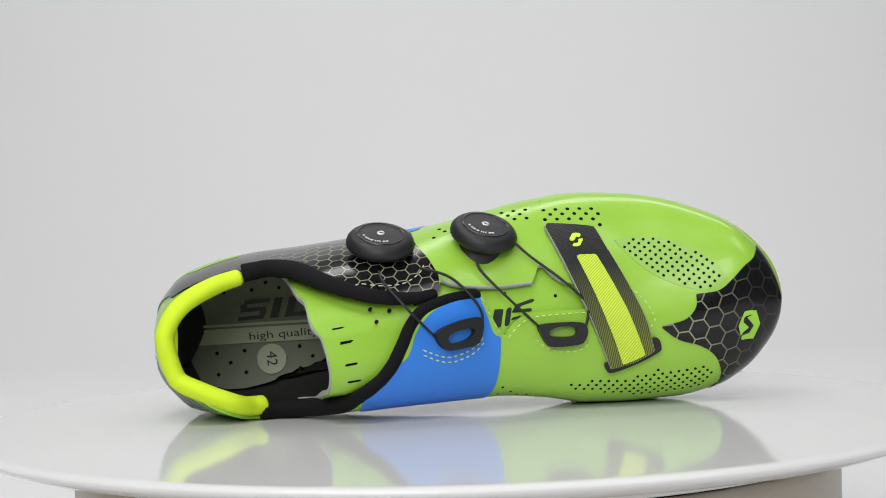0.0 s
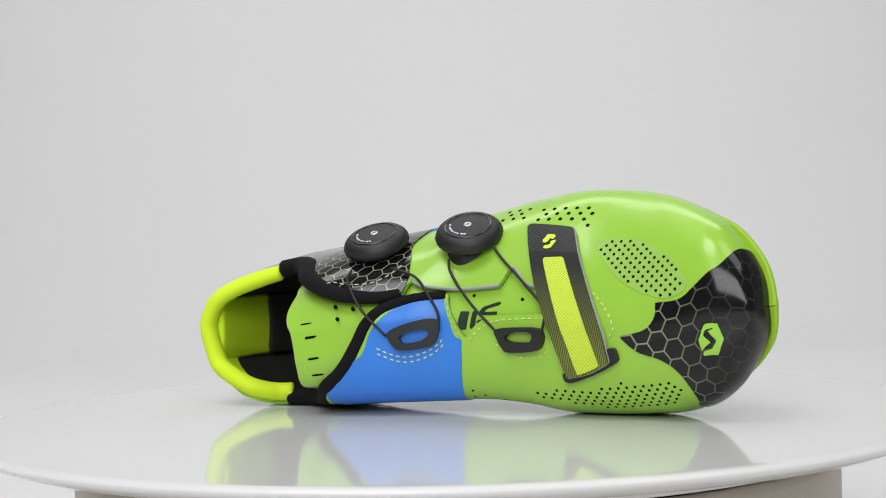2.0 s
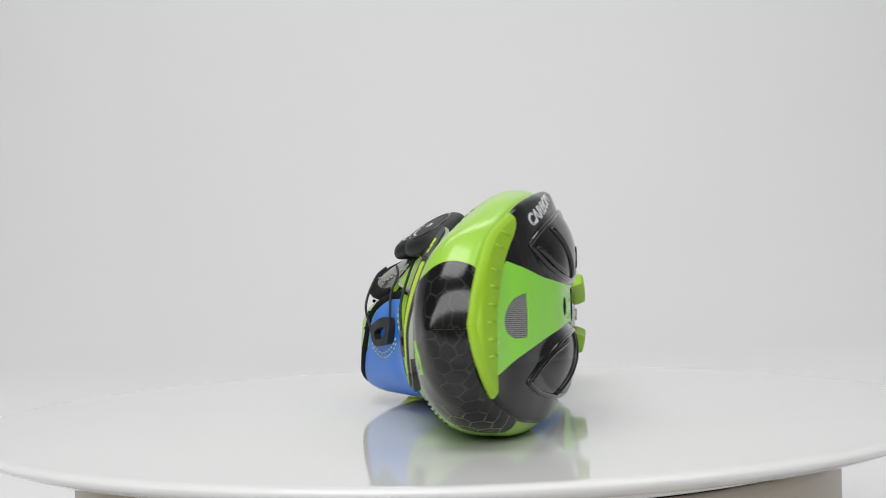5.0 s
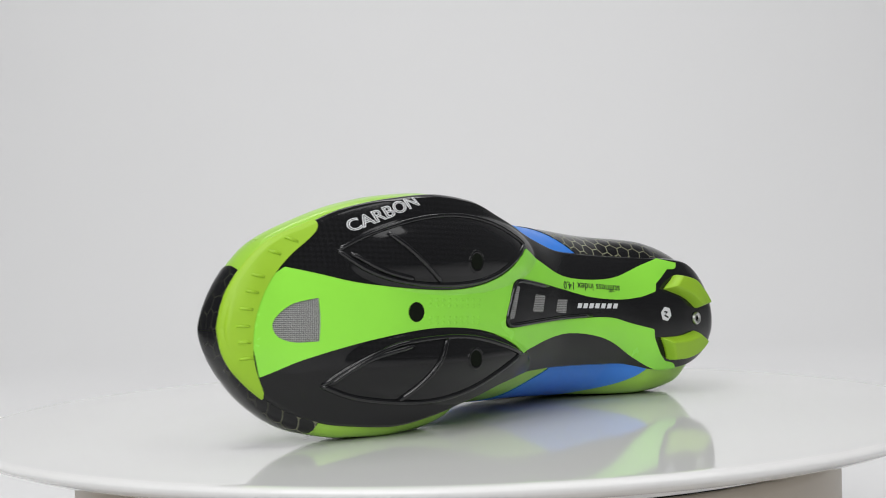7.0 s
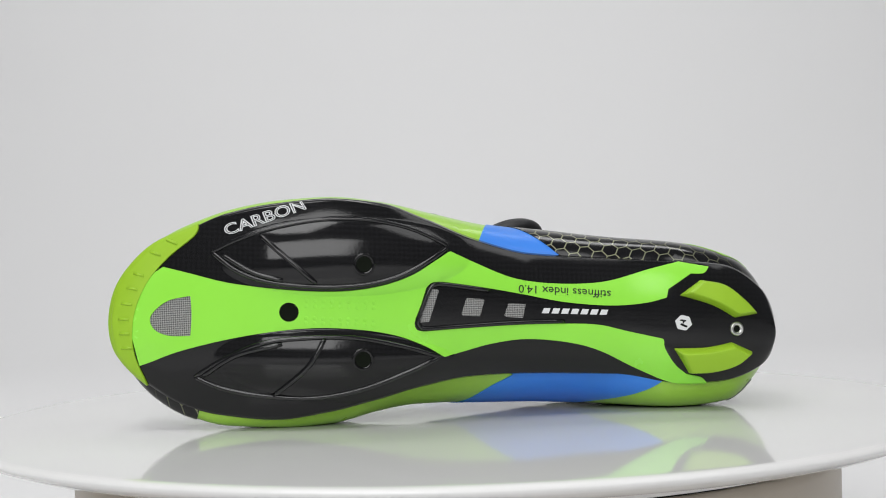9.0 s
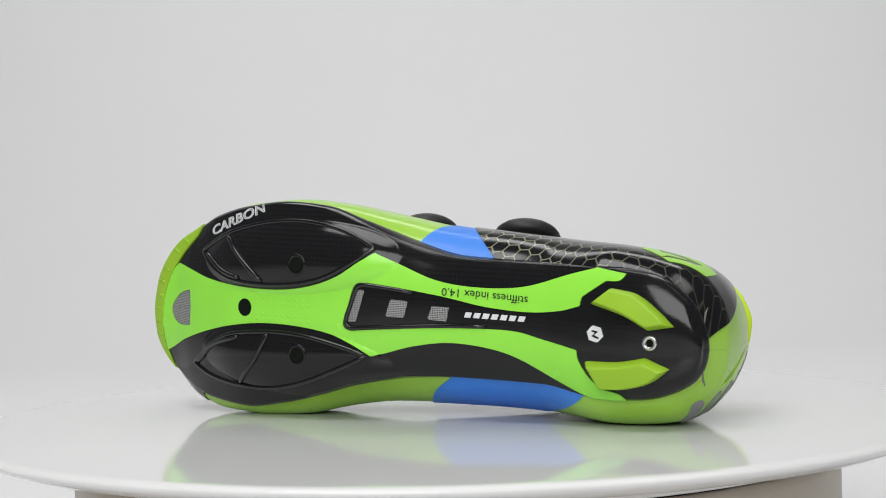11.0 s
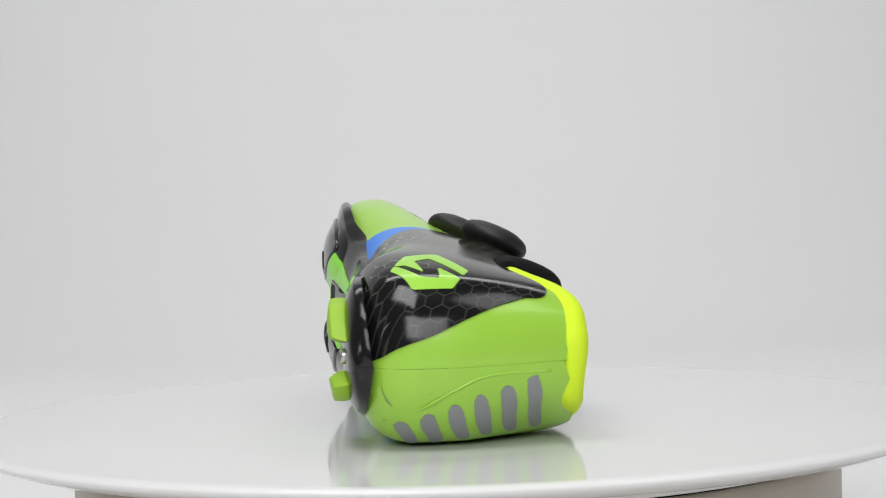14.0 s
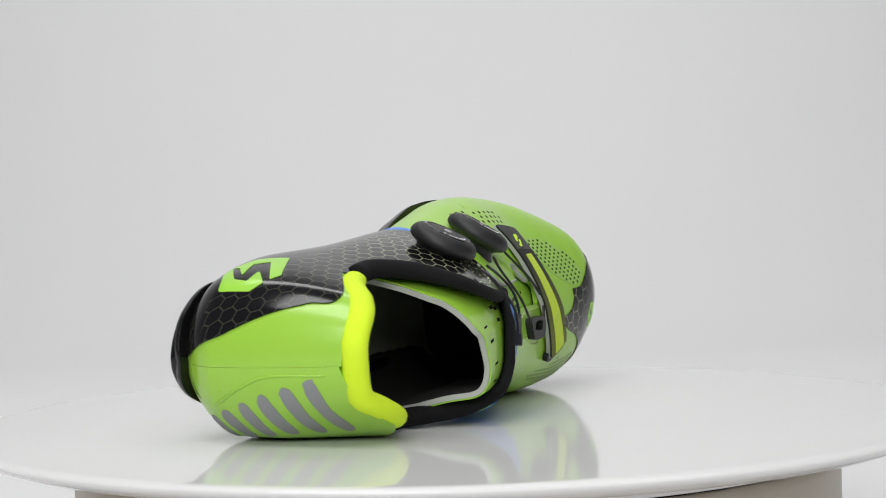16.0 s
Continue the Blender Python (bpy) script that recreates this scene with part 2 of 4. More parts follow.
def girth(phis, count):
    """Sections of the upper at phis, each as points evenly spread round it, and their run along the girth from the ridge (inside negative)."""
    k = np.linspace(0, 1, 120, endpoint=False)
    quad = np.concatenate([-90 + 90 * (1 - (1 - k) ** 2), 90 * k ** 3, 180 - 90 * (1 - k) ** 3, 180 + 90 * k ** 2, [270.0]])
    rows, runs = [], []
    for p in phis:
        c = upper(np.full(len(quad), p), quad)
        run = np.concatenate([[0], np.cumsum(np.linalg.norm(np.diff(c, axis=0), axis=1))])
        even = np.linspace(0, run[-1], count)
        rows.append(np.stack([np.interp(even, run, c[:, j]) for j in range(3)], -1))
        runs.append(even - np.interp(90.0, quad, run))
    return np.array(rows), np.array(runs)


# x, outer edge, inner edge, height, edge's rise
SOLE = [(-131, -2, -2, 4.5, 2), (-130, 5, -9, 3, 2.5), (-123, 17, -17, 1, 3.6), (-105, 26, -23, 0, 4.5), (-87, 27, -24, 1.5, 5), (-62, 27, -21, 5.5, 5), (-25, 28, -21.5, 7.5, 5), (-1, 33, -23, 5, 6), (21, 40.5, -27, 3, 6), (40, 46.3, -33, 3, 6),
        (58, 47.5, -38, 3.5, 6), (81, 45, -42, 6, 7), (102, 40, -41, 13, 6), (116, 33.5, -38, 19, 5), (129.5, 27, -31, 26, 3), (139.6, 17, -23, 30, 2), (144.8, 8, -16, 33, 1), (147, -5, -5, 35, 1)]
SHEEL, STOE = -131.0, 147.0


def sphi_of(x):
    return np.arccos(np.clip(1 - 2 * (np.asarray(x, float) - SHEEL) / (STOE - SHEEL), -1, 1))


FS = [(float(sphi_of(r[0])),) + tuple(r[1:]) for r in SOLE]
SL, SM, SZ, SR = [curve(FS, k) for k in range(1, 5)]


def sole(phi, w):
    """The sole's underside, mm: w from -1 (inside edge) to 1 (outside edge); past that it turns up to meet the upper."""
    x = SHEEL + (STOE - SHEEL) * (1 - np.cos(phi)) / 2
    wc, k = np.clip(w, -1, 1), np.clip((np.abs(w) - 1) / 0.2, 0, 1)
    yl, ym = SL(phi), SM(phi)
    y = (yl + ym) / 2 + (yl - ym) / 2 * wc
    out = 1.2 * np.sin(k * math.pi / 2) - 5.0 * np.clip((np.abs(w) - 1.2) / 0.1, 0, 1)
    z = SZ(phi) + SR(phi) * np.abs(wc) ** 3 + (4.5 - 2.0 * np.clip((x - 20) / 30, 0, 1) + 3.5 * np.clip((20 - x) / 20, 0, 1) - 4.8 * np.clip((-75 - x) / 25, 0, 1)) * k
    y, x = y + np.sign(w) * out * np.sin(phi), x - out * np.cos(phi)
    for cx, cy, rx, ry, turn in ((54, 25, 52, 16, -0.05), (54, -20, 52, 15, 0.03)):      # the two swollen pads
        u, v = (x - cx) * math.cos(turn) + (y - cy) * math.sin(turn), (y - cy) * math.cos(turn) - (x - cx) * math.sin(turn)
        z = z - 4.0 * np.clip(1 - (u / rx) ** 2 - (v / ry) ** 2, 0, 1) ** 0.8
    return np.stack([x + 0 * w, y, z], -1)
# ---- end form ----


def grid_normals(p):
    n = np.cross(np.gradient(p, axis=0), np.gradient(p, axis=1))
    return n / np.maximum(np.linalg.norm(n, axis=-1, keepdims=True), 1e-9)


def sheet(name, p, n, d, off, thick, material, parent, label="", uv=None):
    """The part of a gridded surface where d < 0, lifted by off along its normals, with walls going back by thick at its edges. Millimetres."""
    off = np.broadcast_to(off, d.shape)[..., None]
    top = p + n * off
    low = p + n * (off - thick)
    verts, lows, uvs, index, faces, rim = [], [], [], {}, [], []
    h, w = d.shape

    def corner(i, j):
        k = (i, j)
        if k not in index:
            index[k] = len(verts)
            verts.append(top[i, j]), lows.append(low[i, j])
            uvs.append(uv[i, j] if uv is not None else (0, 0))
        return index[k]

    def cut(a, b):
        k = (a, b) if a < b else (b, a)
        if k not in index:
            (a, b) = k
            t = d[a] / (d[a] - d[b])
            index[k] = len(verts)
            verts.append(top[a] + t * (top[b] - top[a])), lows.append(low[a] + t * (low[b] - low[a]))
            uvs.append(uv[a] + t * (uv[b] - uv[a]) if uv is not None else (0, 0))
        return index[k]

    inside = d < 0
    any_in = inside[:-1, :-1] | inside[1:, :-1] | inside[:-1, 1:] | inside[1:, 1:]
    all_in = inside[:-1, :-1] & inside[1:, :-1] & inside[:-1, 1:] & inside[1:, 1:]
    for i, j in zip(*np.nonzero(any_in)):
        q = ((i, j), (i + 1, j), (i + 1, j + 1), (i, j + 1))
        if all_in[i, j]:
            faces.append([corner(*c) for c in q])
            continue
        for tri in ((q[0], q[1], q[2]), (q[0], q[2], q[3])):
            poly, crossed = [], []
            for k in range(3):
                a, b = tri[k], tri[(k + 1) % 3]
                if d[a] < 0:
                    poly.append(corner(*a))
                if (d[a] < 0) != (d[b] < 0):
                    c = cut(a, b)
                    poly.append(c)
                    crossed.append((c, d[a] < 0))
            if len(poly) > 2:
                faces.append(poly)
                if len(crossed) == 2:
                    out = [c for c, o in crossed if o][0]
                    inn = [c for c, o in crossed if not o][0]
                    rim.append((out, inn))
    m = len(verts)
    if thick > 0:
        ring = {}
        for a, b in rim:
            for v in (a, b):
                if v not in ring:
                    ring[v] = len(verts)
                    verts.append(verts[v]), verts.append(lows[v])
                    uvs.append(uvs[v]), uvs.append(uvs[v])
            faces.append([ring[a], ring[a] + 1, ring[b] + 1, ring[b]])
    return mesh_part(name, np.array(verts) * 0.001, [list(map(int, f)) for f in faces], material, parent, label, True, np.array(uvs) * 0.001 if uv is not None else None)


def spline(pts, steps=8):
    """A smooth open line through the points."""
    p = np.array(pts, float)
    if len(p) < 3:
        return p
    e = np.vstack([2 * p[0] - p[1], p, 2 * p[-1] - p[-2]])
    t = np.linspace(0, 1, steps, endpoint=False)[:, None]
    out = []
    for i in range(1, len(e) - 2):
        a, b, c, d = e[i - 1], e[i], e[i + 1], e[i + 2]
        out.append(0.5 * (2 * b + (c - a) * t + (2 * a - 5 * b + 4 * c - d) * t * t + (3 * b - a - 3 * c + d) * t ** 3))
    return np.vstack(out + [p[-1:]])


def outline(*runs):
    """A closed outline of smooth runs that meet in corners."""
    return np.vstack([spline(r) for r in runs])


def inside_of(q, poly):
    """Signed distance of the points q (..., 2) to a closed outline; negative inside."""
    shape = q.shape[:-1]
    q = q.reshape(-1, 2)
    lo, hi = poly.min(0) - 25, poly.max(0) + 25
    near = np.all((q > lo) & (q < hi), axis=1)
    out = np.full(len(q), 25.0)
    r = q[near]
    best, odd = np.full(len(r), 1e9), np.zeros(len(r), bool)
    for a, b in zip(poly, np.roll(poly, -1, axis=0)):
        ab = b - a
        l2 = ab @ ab
        if l2 < 1e-12:
            continue
        t = np.clip(((r - a) @ ab) / l2, 0, 1)
        best = np.minimum(best, ((r - a - t[:, None] * ab) ** 2).sum(1))
        if a[1] != b[1]:
            hit = ((a[1] > r[:, 1]) != (b[1] > r[:, 1])) & (r[:, 0] < (b[0] - a[0]) * (r[:, 1] - a[1]) / (b[1] - a[1]) + a[0])
            odd ^= hit
    out[near] = np.sqrt(best) * np.where(odd, -1, 1)
    return out.reshape(shape)


# ---- studio ----
bm = bmesh.new()
prof = [(-3.0, -0.075), (1.2, -0.075)] + [(1.2 + 0.6 * math.sin(a), -0.075 + 0.6 - 0.6 * math.cos(a)) for a in [k * math.pi / 24 for k in range(1, 13)]] + [(1.8, 3.0)]
rows = [[bm.verts.new((x, y, z)) for x in (-3, -1.5, 0, 1.5, 3)] for y, z in prof]
for r0, r1 in zip(rows, rows[1:]):
    for k in range(4):
        bm.faces.new((r0[k], r0[k + 1], r1[k + 1], r1[k]))
tagged(part("backdrop", bm, WALL), "seamless matt white studio backdrop sweeping up into wall", "backdrop", kind="structure")

turntable = tagged(new("turntable"), "white glossy round turntable on a cream base", "turntable")
turntable.matrix_basis = pose(0, 0, 0)
R, TOP = 0.2120, -0.003
disc = part("disc", lathe([(r, TOP + z) for r, z in [(0, 0), (0.1, 0), (R - 0.0075, 0), (R - 0.005, -0.00001), (R - 0.0045, -0.00004), (R - 0.0028, -0.0002), (R - 0.0012, -0.0006), (R - 0.0002, -0.0013), (R, -0.0019), (R - 0.0006, -0.0028), (R - 0.003, -0.0042),
                                                       (R - 0.012, -0.0075), (0.1725, -0.0125), (0.1705, -0.0140), (0.1700, -0.0145), (0.1690, -0.0147), (0, -0.0147)]], 256), WHITE_DISC, turntable, "white glossy rotating disc")
# added ring, coloured as the shaded gap under the disc
part("gap_shade_ring", lathe([(0.1625, TOP - 0.0146), (0.1625, TOP - 0.0168), (0.0, TOP - 0.0168)], 128), GAP_SHADE, turntable, "near-black ring painted as the shade of the gap under disc")
part("base", lathe([(0, -0.0196), (0.1632, -0.0196), (0.1645, -0.0199), (0.1652, -0.0210), (0.1655, -0.0240), (0.1655, -0.075), (0, -0.075)], 160), CREAM, turntable, "cream plastic turntable base")

# ---- shoe ----
shoe = tagged(new("cycling_shoe"), "green, blue and black cycling shoe lying on its side on turntable", "shoe")
LIE = Matrix.Translation((0.0, 0.0765 * 0.71179, 0.03895)) @ Matrix(((math.cos(radians(3.6)), -math.sin(radians(3.6)), 0, 0), (0, 0, -1, 0), (math.sin(radians(3.6)), math.cos(radians(3.6)), 0, 0), (0, 0, 0, 1)))

NU, NV = 300, 300
PH = np.linspace(0.0005, math.pi - 0.0005, NU)
UP, RUN = girth(PH, NV)
UN = grid_normals(UP)
UN[0], UN[-1] = (-1, 0, 0), (1, 0, 0)
LONG = np.concatenate([np.zeros((1, NV)), np.cumsum(np.linalg.norm(np.diff(UP, axis=0), axis=-1), 0)], 0)
LONG = LONG - LONG[int(np.argmin(abs(x_of(PH))))][None, :]
MUV = np.stack([LONG, RUN], -1)                # true lengths both ways, for printed patterns
UUV = np.stack([np.repeat(x_of(PH)[:, None], NV, 1), RUN], -1)           # x and girth in mm: the plane in which outlines are drawn

SV = np.linspace(-1.3, 1.3, 260)
SPG, SVG = np.meshgrid(np.linspace(0.0005, math.pi - 0.0005, 420), SV, indexing="ij")
SP = sole(SPG, SVG)
SN = -grid_normals(SP)
QS = SP[..., :2]


def place(ob):
    ob.matrix_basis = LIE
    return ob


# outlines on the upper, as (x, girth from the ridge), and on the sole, as (x, across); mm
TOE_CAP = outline([(139.3, 32), (135.5, 19), (129.8, 13.7), (123.7, 9.7), (117, 7), (107.2, 7.6)], [(107.2, 7.6), (106.5, 1.9), (101.1, -2.7), (89.9, -4)], [(89.9, -4), (97.3, -10.8), (107.3, -15.4), (113.5, -21.6), (116.1, -30.2), (115.4, -39.3), (112.9, -45.5), (110, -75), (108, -110)], [(108, -110), (160, -110), (160, 110), (141, 110)], [(141, 60), (139.3, 32)])
BLUE_IN = outline([(13, 9.5), (0.3, 8.2), (-8.4, 5.1), (-15.5, -2.3), (-20.2, -12.5), (-28, -17), (-39, -28), (-42.5, -42), (-43, -58), (-47, -76), (-55, -95), (-64.5, -110), (-74.5, -123), (-86, -136)], [(-86, -136), (-88, -145)], [(-28, -145), (-19, -108)], [(-19, -108), (-10, -96), (-2.8, -80.5), (7.1, -51.1), (15.3, -30.6), (18.3, -19.5), (19.8, -8.1)], [(19.8, -8.1), (16.8, -6.1), (14.8, 1.2), (12.3, 9)])
BLUE_OUT = outline([(0, 98), (-4, 88), (-8.5, 77), (-10.5, 72), (-11.5, 66)], [(-11.5, 66), (-22, 66), (-38, 96), (-52, 116)], [(-52, 116), (-30, 120), (4, 112), (0, 98)])
BLACK_OUT = outline([(-42, 130), (-41, 111), (-35.7, 103), (-28, 92), (-20, 78), (-15.5, 62), (-13.2, 46.1), (-8.7, 34.5), (-4.6, 22.4)], [(-4.5, 13.9), (-6.5, 7.2)], [(-10, 10), (-95, 0), (-100, 40.8)], [(-97, 62), (-122.2, 48), (-126.5, 56.8), (-129.2, 65.6), (-131.5, 74.2), (-133.2, 82.7), (-134, 89.9), (-134.8, 102.7)], [(-135.5, 132), (-42, 133)])
OPENING = outline([(-138, 30.1), (-132.5, 34.2), (-126, 37), (-116, 44), (-104, 53.5), (-92, 58.5), (-78, 57.5), (-66, 46.5), (-55.5, 32.5), (-46, 23.6), (-34.5, 16.8), (-23.1, 13.6), (-13.7, 12.4), (-5, 13.7)], [(-5, 13.7), (-3.7, 20.9)], [(-3.7, 20.9), (1.1, 17.3), (8.2, 15.2), (20.3, 14.3), (36, 16.1)], [(36, 16.1), (39.1, 23.7)], [(41.1, 24.4), (46.7, 18.2), (57.6, 15.4)], [(61.1, 13.6), (58.2, 4.9)], [(58.2, 4.9), (38.9, 3), (31.4, 1.5), (25.3, -2.8), (21.4, -8.2)], [(21.4, -8.2), (18.2, -2.3), (15, 5.2), (13.5, 11.9)], [(13.5, 11.9), (0.6, 11.6), (-11.2, 8.3), (-17.4, 1.9), (-22, -6.7), (-28, -16.2), (-39, -28), (-47, -42), (-58, -57), (-70, -66.5), (-82, -69.5), (-93, -65), (-104, -56), (-115, -47), (-126, -40), (-132.5, -35.9), (-138, -30.1)])
TONGUE = outline([(-78, 80.7), (-74, 65.2), (-68, 38.6), (-63, 28.4), (-59.3, 14.6), (-53.4, 1.2), (-51.1, -12.5), (-51.9, -24.4), (-58, -47.7), (-66, -74.7), (-72, -78.2)], [(-72, -78.2), (60, -46.4)], [(60, -46.4), (70, -24.7), (60, 59)], [(60, 59), (-78, 80.7)])
BAR_A = outline([(-134.7, -50.7), (-134.8, -48.4), (-134.8, -46.3), (-134.6, -45.9), (-130.4, -51.1), (-122.3, -55.9), (-121.6, -60.3), (-127.5, -58.6), (-133.2, -53.6), (-134.7, -50.7)])
BAR_B = outline([(-134.1, -63), (-134.5, -60.3), (-134.4, -57.7), (-133.8, -57.6), (-129.3, -62.3), (-122.1, -67.2), (-122, -70.9), (-126.3, -70.4), (-131.8, -66), (-134.1, -63)])
BAR_C = outline([(-133, -75.3), (-133.9, -72.2), (-133.8, -69.6), (-132.3, -70.5), (-128, -73.9), (-122.2, -77.9), (-122, -81.8), (-126.1, -81.1), (-130.7, -78), (-133, -75.3)])
BAR_D = outline([(-131.4, -87.1), (-132.8, -83.8), (-132.6, -81.2), (-130.6, -82.1), (-126.5, -85), (-121.3, -88), (-120.8, -92.1), (-125, -91.5), (-128.7, -89.7), (-131.4, -87.1)])
BAR_E = outline([(-129.2, -99.8), (-131, -96.1), (-130.8, -93.3), (-128.3, -94.4), (-124.8, -96.2), (-119.9, -98.7), (-118, -103.4), (-124.2, -102.2), (-126.5, -101.7), (-129.2, -99.8)])
BAR_F = outline([(-126.6, -112.3), (-128.4, -108.5), (-128.1, -105.8), (-125.7, -106), (-122.9, -106.7), (-117.9, -109.2), (-117.8, -112.5), (-122.9, -112.6), (-124.9, -112.6), (-126.6, -112.3)])
HEEL_HEX = outline([(-113.4, 107.3), (-98.6, 100.6)], [(-98.6, 100.6), (-94, 88)], [(-94, 88), (-113.9, 78.4)], [(-113.9, 78.4), (-124.3, 84.1)], [(-124.3, 84.1), (-124.5, 98.8)], [(-124.5, 98.8), (-113.4, 107.3)])
HEEL_ZIG = outline([(-109.3, 105.4), (-109.3, 101.4)], [(-109.3, 101.4), (-116.1, 95)], [(-116.1, 95), (-105.1, 97.7)], [(-105.1, 97.7), (-101.6, 91.6)], [(-101.6, 91.6), (-118.2, 80.7)], [(-118.2, 80.7), (-120.4, 81.8)], [(-120.4, 81.8), (-111.9, 89.8)], [(-111.9, 89.8), (-119.8, 89.6)], [(-119.8, 89.6), (-118.9, 96.6)], [(-118.9, 96.6), (-109.3, 105.4)])
TOE_HEX = outline([(127.7, -5.9), (133, -6.2)], [(133, -6.2), (134.3, -12.3)], [(134.3, -12.3), (130.9, -19)], [(130.9, -19), (125.5, -18)], [(125.5, -18), (124.5, -11.3)], [(124.5, -11.3), (127.7, -5.9)])
TOE_ZIG = outline([(132.8, -7.5), (128.7, -9)], [(128.7, -9), (131.5, -12.9)], [(131.5, -12.9), (129.2, -16.2)], [(129.2, -16.2), (125.5, -16.3)], [(125.5, -16.3), (126.1, -14.9)], [(126.1, -14.9), (129.2, -13.5)], [(129.2, -13.5), (126.7, -10.3)], [(126.7, -10.3), (127.4, -8.3)], [(127.4, -8.3), (132.8, -7.5)])
VENT_OUT = outline([(74.1, 38), (85.6, 38.7), (100.2, 34.1), (113.5, 24), (121, 13), (118, 9.3), (110, 8.6)], [(110, 8.6), (99.7, 13), (90.5, 18.7), (81.6, 27.7), (74.1, 38)])
STRAP_SLOT = outline([(63.4, -19), (73.9, -17.2), (83.6, -12.8), (83.7, -8.9)], [(83.7, -8.9), (87.9, -8.6), (89.2, -12.6), (87.7, -14.8), (76.1, -19.5), (65.6, -22.8), (63.4, -19)])
LOOP_A = outline([(-9.2, -4.1), (-4.2, -1.5), (8.8, 0.9), (11.5, -1.7), (10, -7.4), (7.2, -10.7), (-3.2, -11.8), (-7.1, -9.2), (-9.2, -4.1)])
LOOP_A_GAP = outline([(-4.4, -6), (-0.9, -4.4), (6, -3.5), (7.2, -5.3), (4.1, -8.2), (-2.5, -9), (-4.4, -6)])
LOOP_B = outline([(35.5, -4), (38.4, -2.4), (53.9, -1), (57.1, -3.8), (56.2, -7.9), (53, -10.6), (41.2, -12.1), (38.2, -10), (35.5, -4)])
LOOP_B_GAP = outline([(39.8, -5.6), (44.5, -3.5), (51.2, -3.1), (52.5, -4.9), (50.3, -7.3), (41.6, -7.6), (39.8, -5.6)])
STRAP = outline([(44.1, 42.4), (45.8, 43.9), (63.3, 42.7), (65.7, 41.1)], [(65.7, 41.1), (70.5, 29.2), (77.8, 13.4), (83.3, -0.7), (85.7, -13.9)], [(85.7, -13.9), (76.9, -17.8), (66.2, -20.7)], [(66.2, -20.7), (63, -10.1), (58.7, 2.4), (52.8, 17.6), (44.1, 42.4)])
STRAP_NEON = outline([(55.2, 27.7), (64.1, 28.4)], [(64.1, 28.4), (71.1, 13.5), (77.1, -0.3), (81.6, -15)], [(81.6, -15), (71.3, -18.8)], [(71.3, -18.8), (67.8, -6.4), (62.9, 7.3), (55.2, 27.7)])
STRAP_FADE = outline([(48.3, 30.4), (69.9, 30.8)], [(69.9, 30.8), (77.8, 13.4), (83.3, -0.7), (85.7, -13.9)], [(85.7, -13.9), (76.9, -17.8), (66.2, -20.7)], [(66.2, -20.7), (63, -10.1), (58.7, 2.4), (52.8, 17.6), (48.3, 30.4)])
STRAP_HEX = outline([(53.4, 35.7), (55.2, 38.6)], [(55.2, 38.6), (58.3, 38.5)], [(58.3, 38.5), (59.4, 35.2)], [(59.4, 35.2), (57.5, 31.8)], [(57.5, 31.8), (54.5, 31.9)], [(54.5, 31.9), (53.4, 35.7)])
SOLE_GREEN = outline([(127.1, 18.2), (115.7, 15.8), (102.2, 12.9), (86.6, 11.3), (68.7, 10.5), (52.8, 11.2), (39.1, 13.9), (27.7, 18.3), (18.4, 24.3), (12, 28.4)], [(12, 28.4), (-1.6, 23), (-13.9, 18.6), (-26.3, 16.6), (-43.2, 16.4), (-57.7, 18.2), (-74.7, 23.5), (-87, 26.9)], [(-87, 26.9), (-99.9, 25.2)], [(-99.9, 25.2), (-97.3, 22.5), (-91.7, 22.1)], [(-91.7, 22.1), (-82, 15.4)], [(-82, 15.4), (-81.3, 11.8)], [(-81.3, 11.8), (-71.9, 9.2), (-57.7, 7.8), (-38.4, 8.7), (-18.9, 11.7), (-1.6, 14.1), (13.1, 15.7), (18.4, 15.8), (21.1, 13.6), (23.4, 6.1), (25.6, -0.4), (25, -3.8), (21.9, -4.7)], [(21.9, -4.7), (10, -3.5), (-14.4, -1.5), (-38.7, -0.3), (-53.1, -0.4), (-65.2, -2.7), (-80.6, -5.5)], [(-80.6, -5.5), (-81.5, -9.8), (-86.2, -16.2), (-91.6, -20.2)], [(-91.6, -20.2), (-97.9, -21.3), (-101.2, -23.8)], [(-101.2, -23.8), (-86.3, -23.9), (-71.4, -18.7), (-53.8, -11.1), (-39.1, -7.9), (-22.1, -7.1), (-7.4, -9.2), (4.6, -12.6), (12.6, -15)], [(12.6, -15), (21.7, -10.5), (33.5, -6.6), (47.5, -4.6), (65.8, -4.3), (83.8, -6.5), (101.5, -10.4), (119.3, -15.9), (130.4, -20.8), (135.4, -22.9)], [(135.4, -22.9), (137.4, -16.4), (139.3, -8.3), (138.8, -0.2), (135.9, 9.2), (132, 14.5), (127.1, 18.2)])
SOLE_WINDOW = outline([(115.9, 6.9), (124.4, 4.6), (130, 0.2), (131.9, -3.8), (129.7, -7.9), (124, -9.9), (115.4, -9.5)], [(115.4, -9.5), (115.2, -1.4), (115.9, 6.9)])
PAD_OUT = outline([(108.1, 24.9), (98.2, 30.3), (84.9, 35.3), (67, 39.3), (48.6, 40.4), (30, 37.8), (15.8, 32.3), (12.7, 30)], [(12.7, 30), (23.2, 22.8), (34.7, 17), (48.4, 13.6), (66.6, 12.4), (84.6, 13.6), (98, 17.7), (108.1, 24.9)])
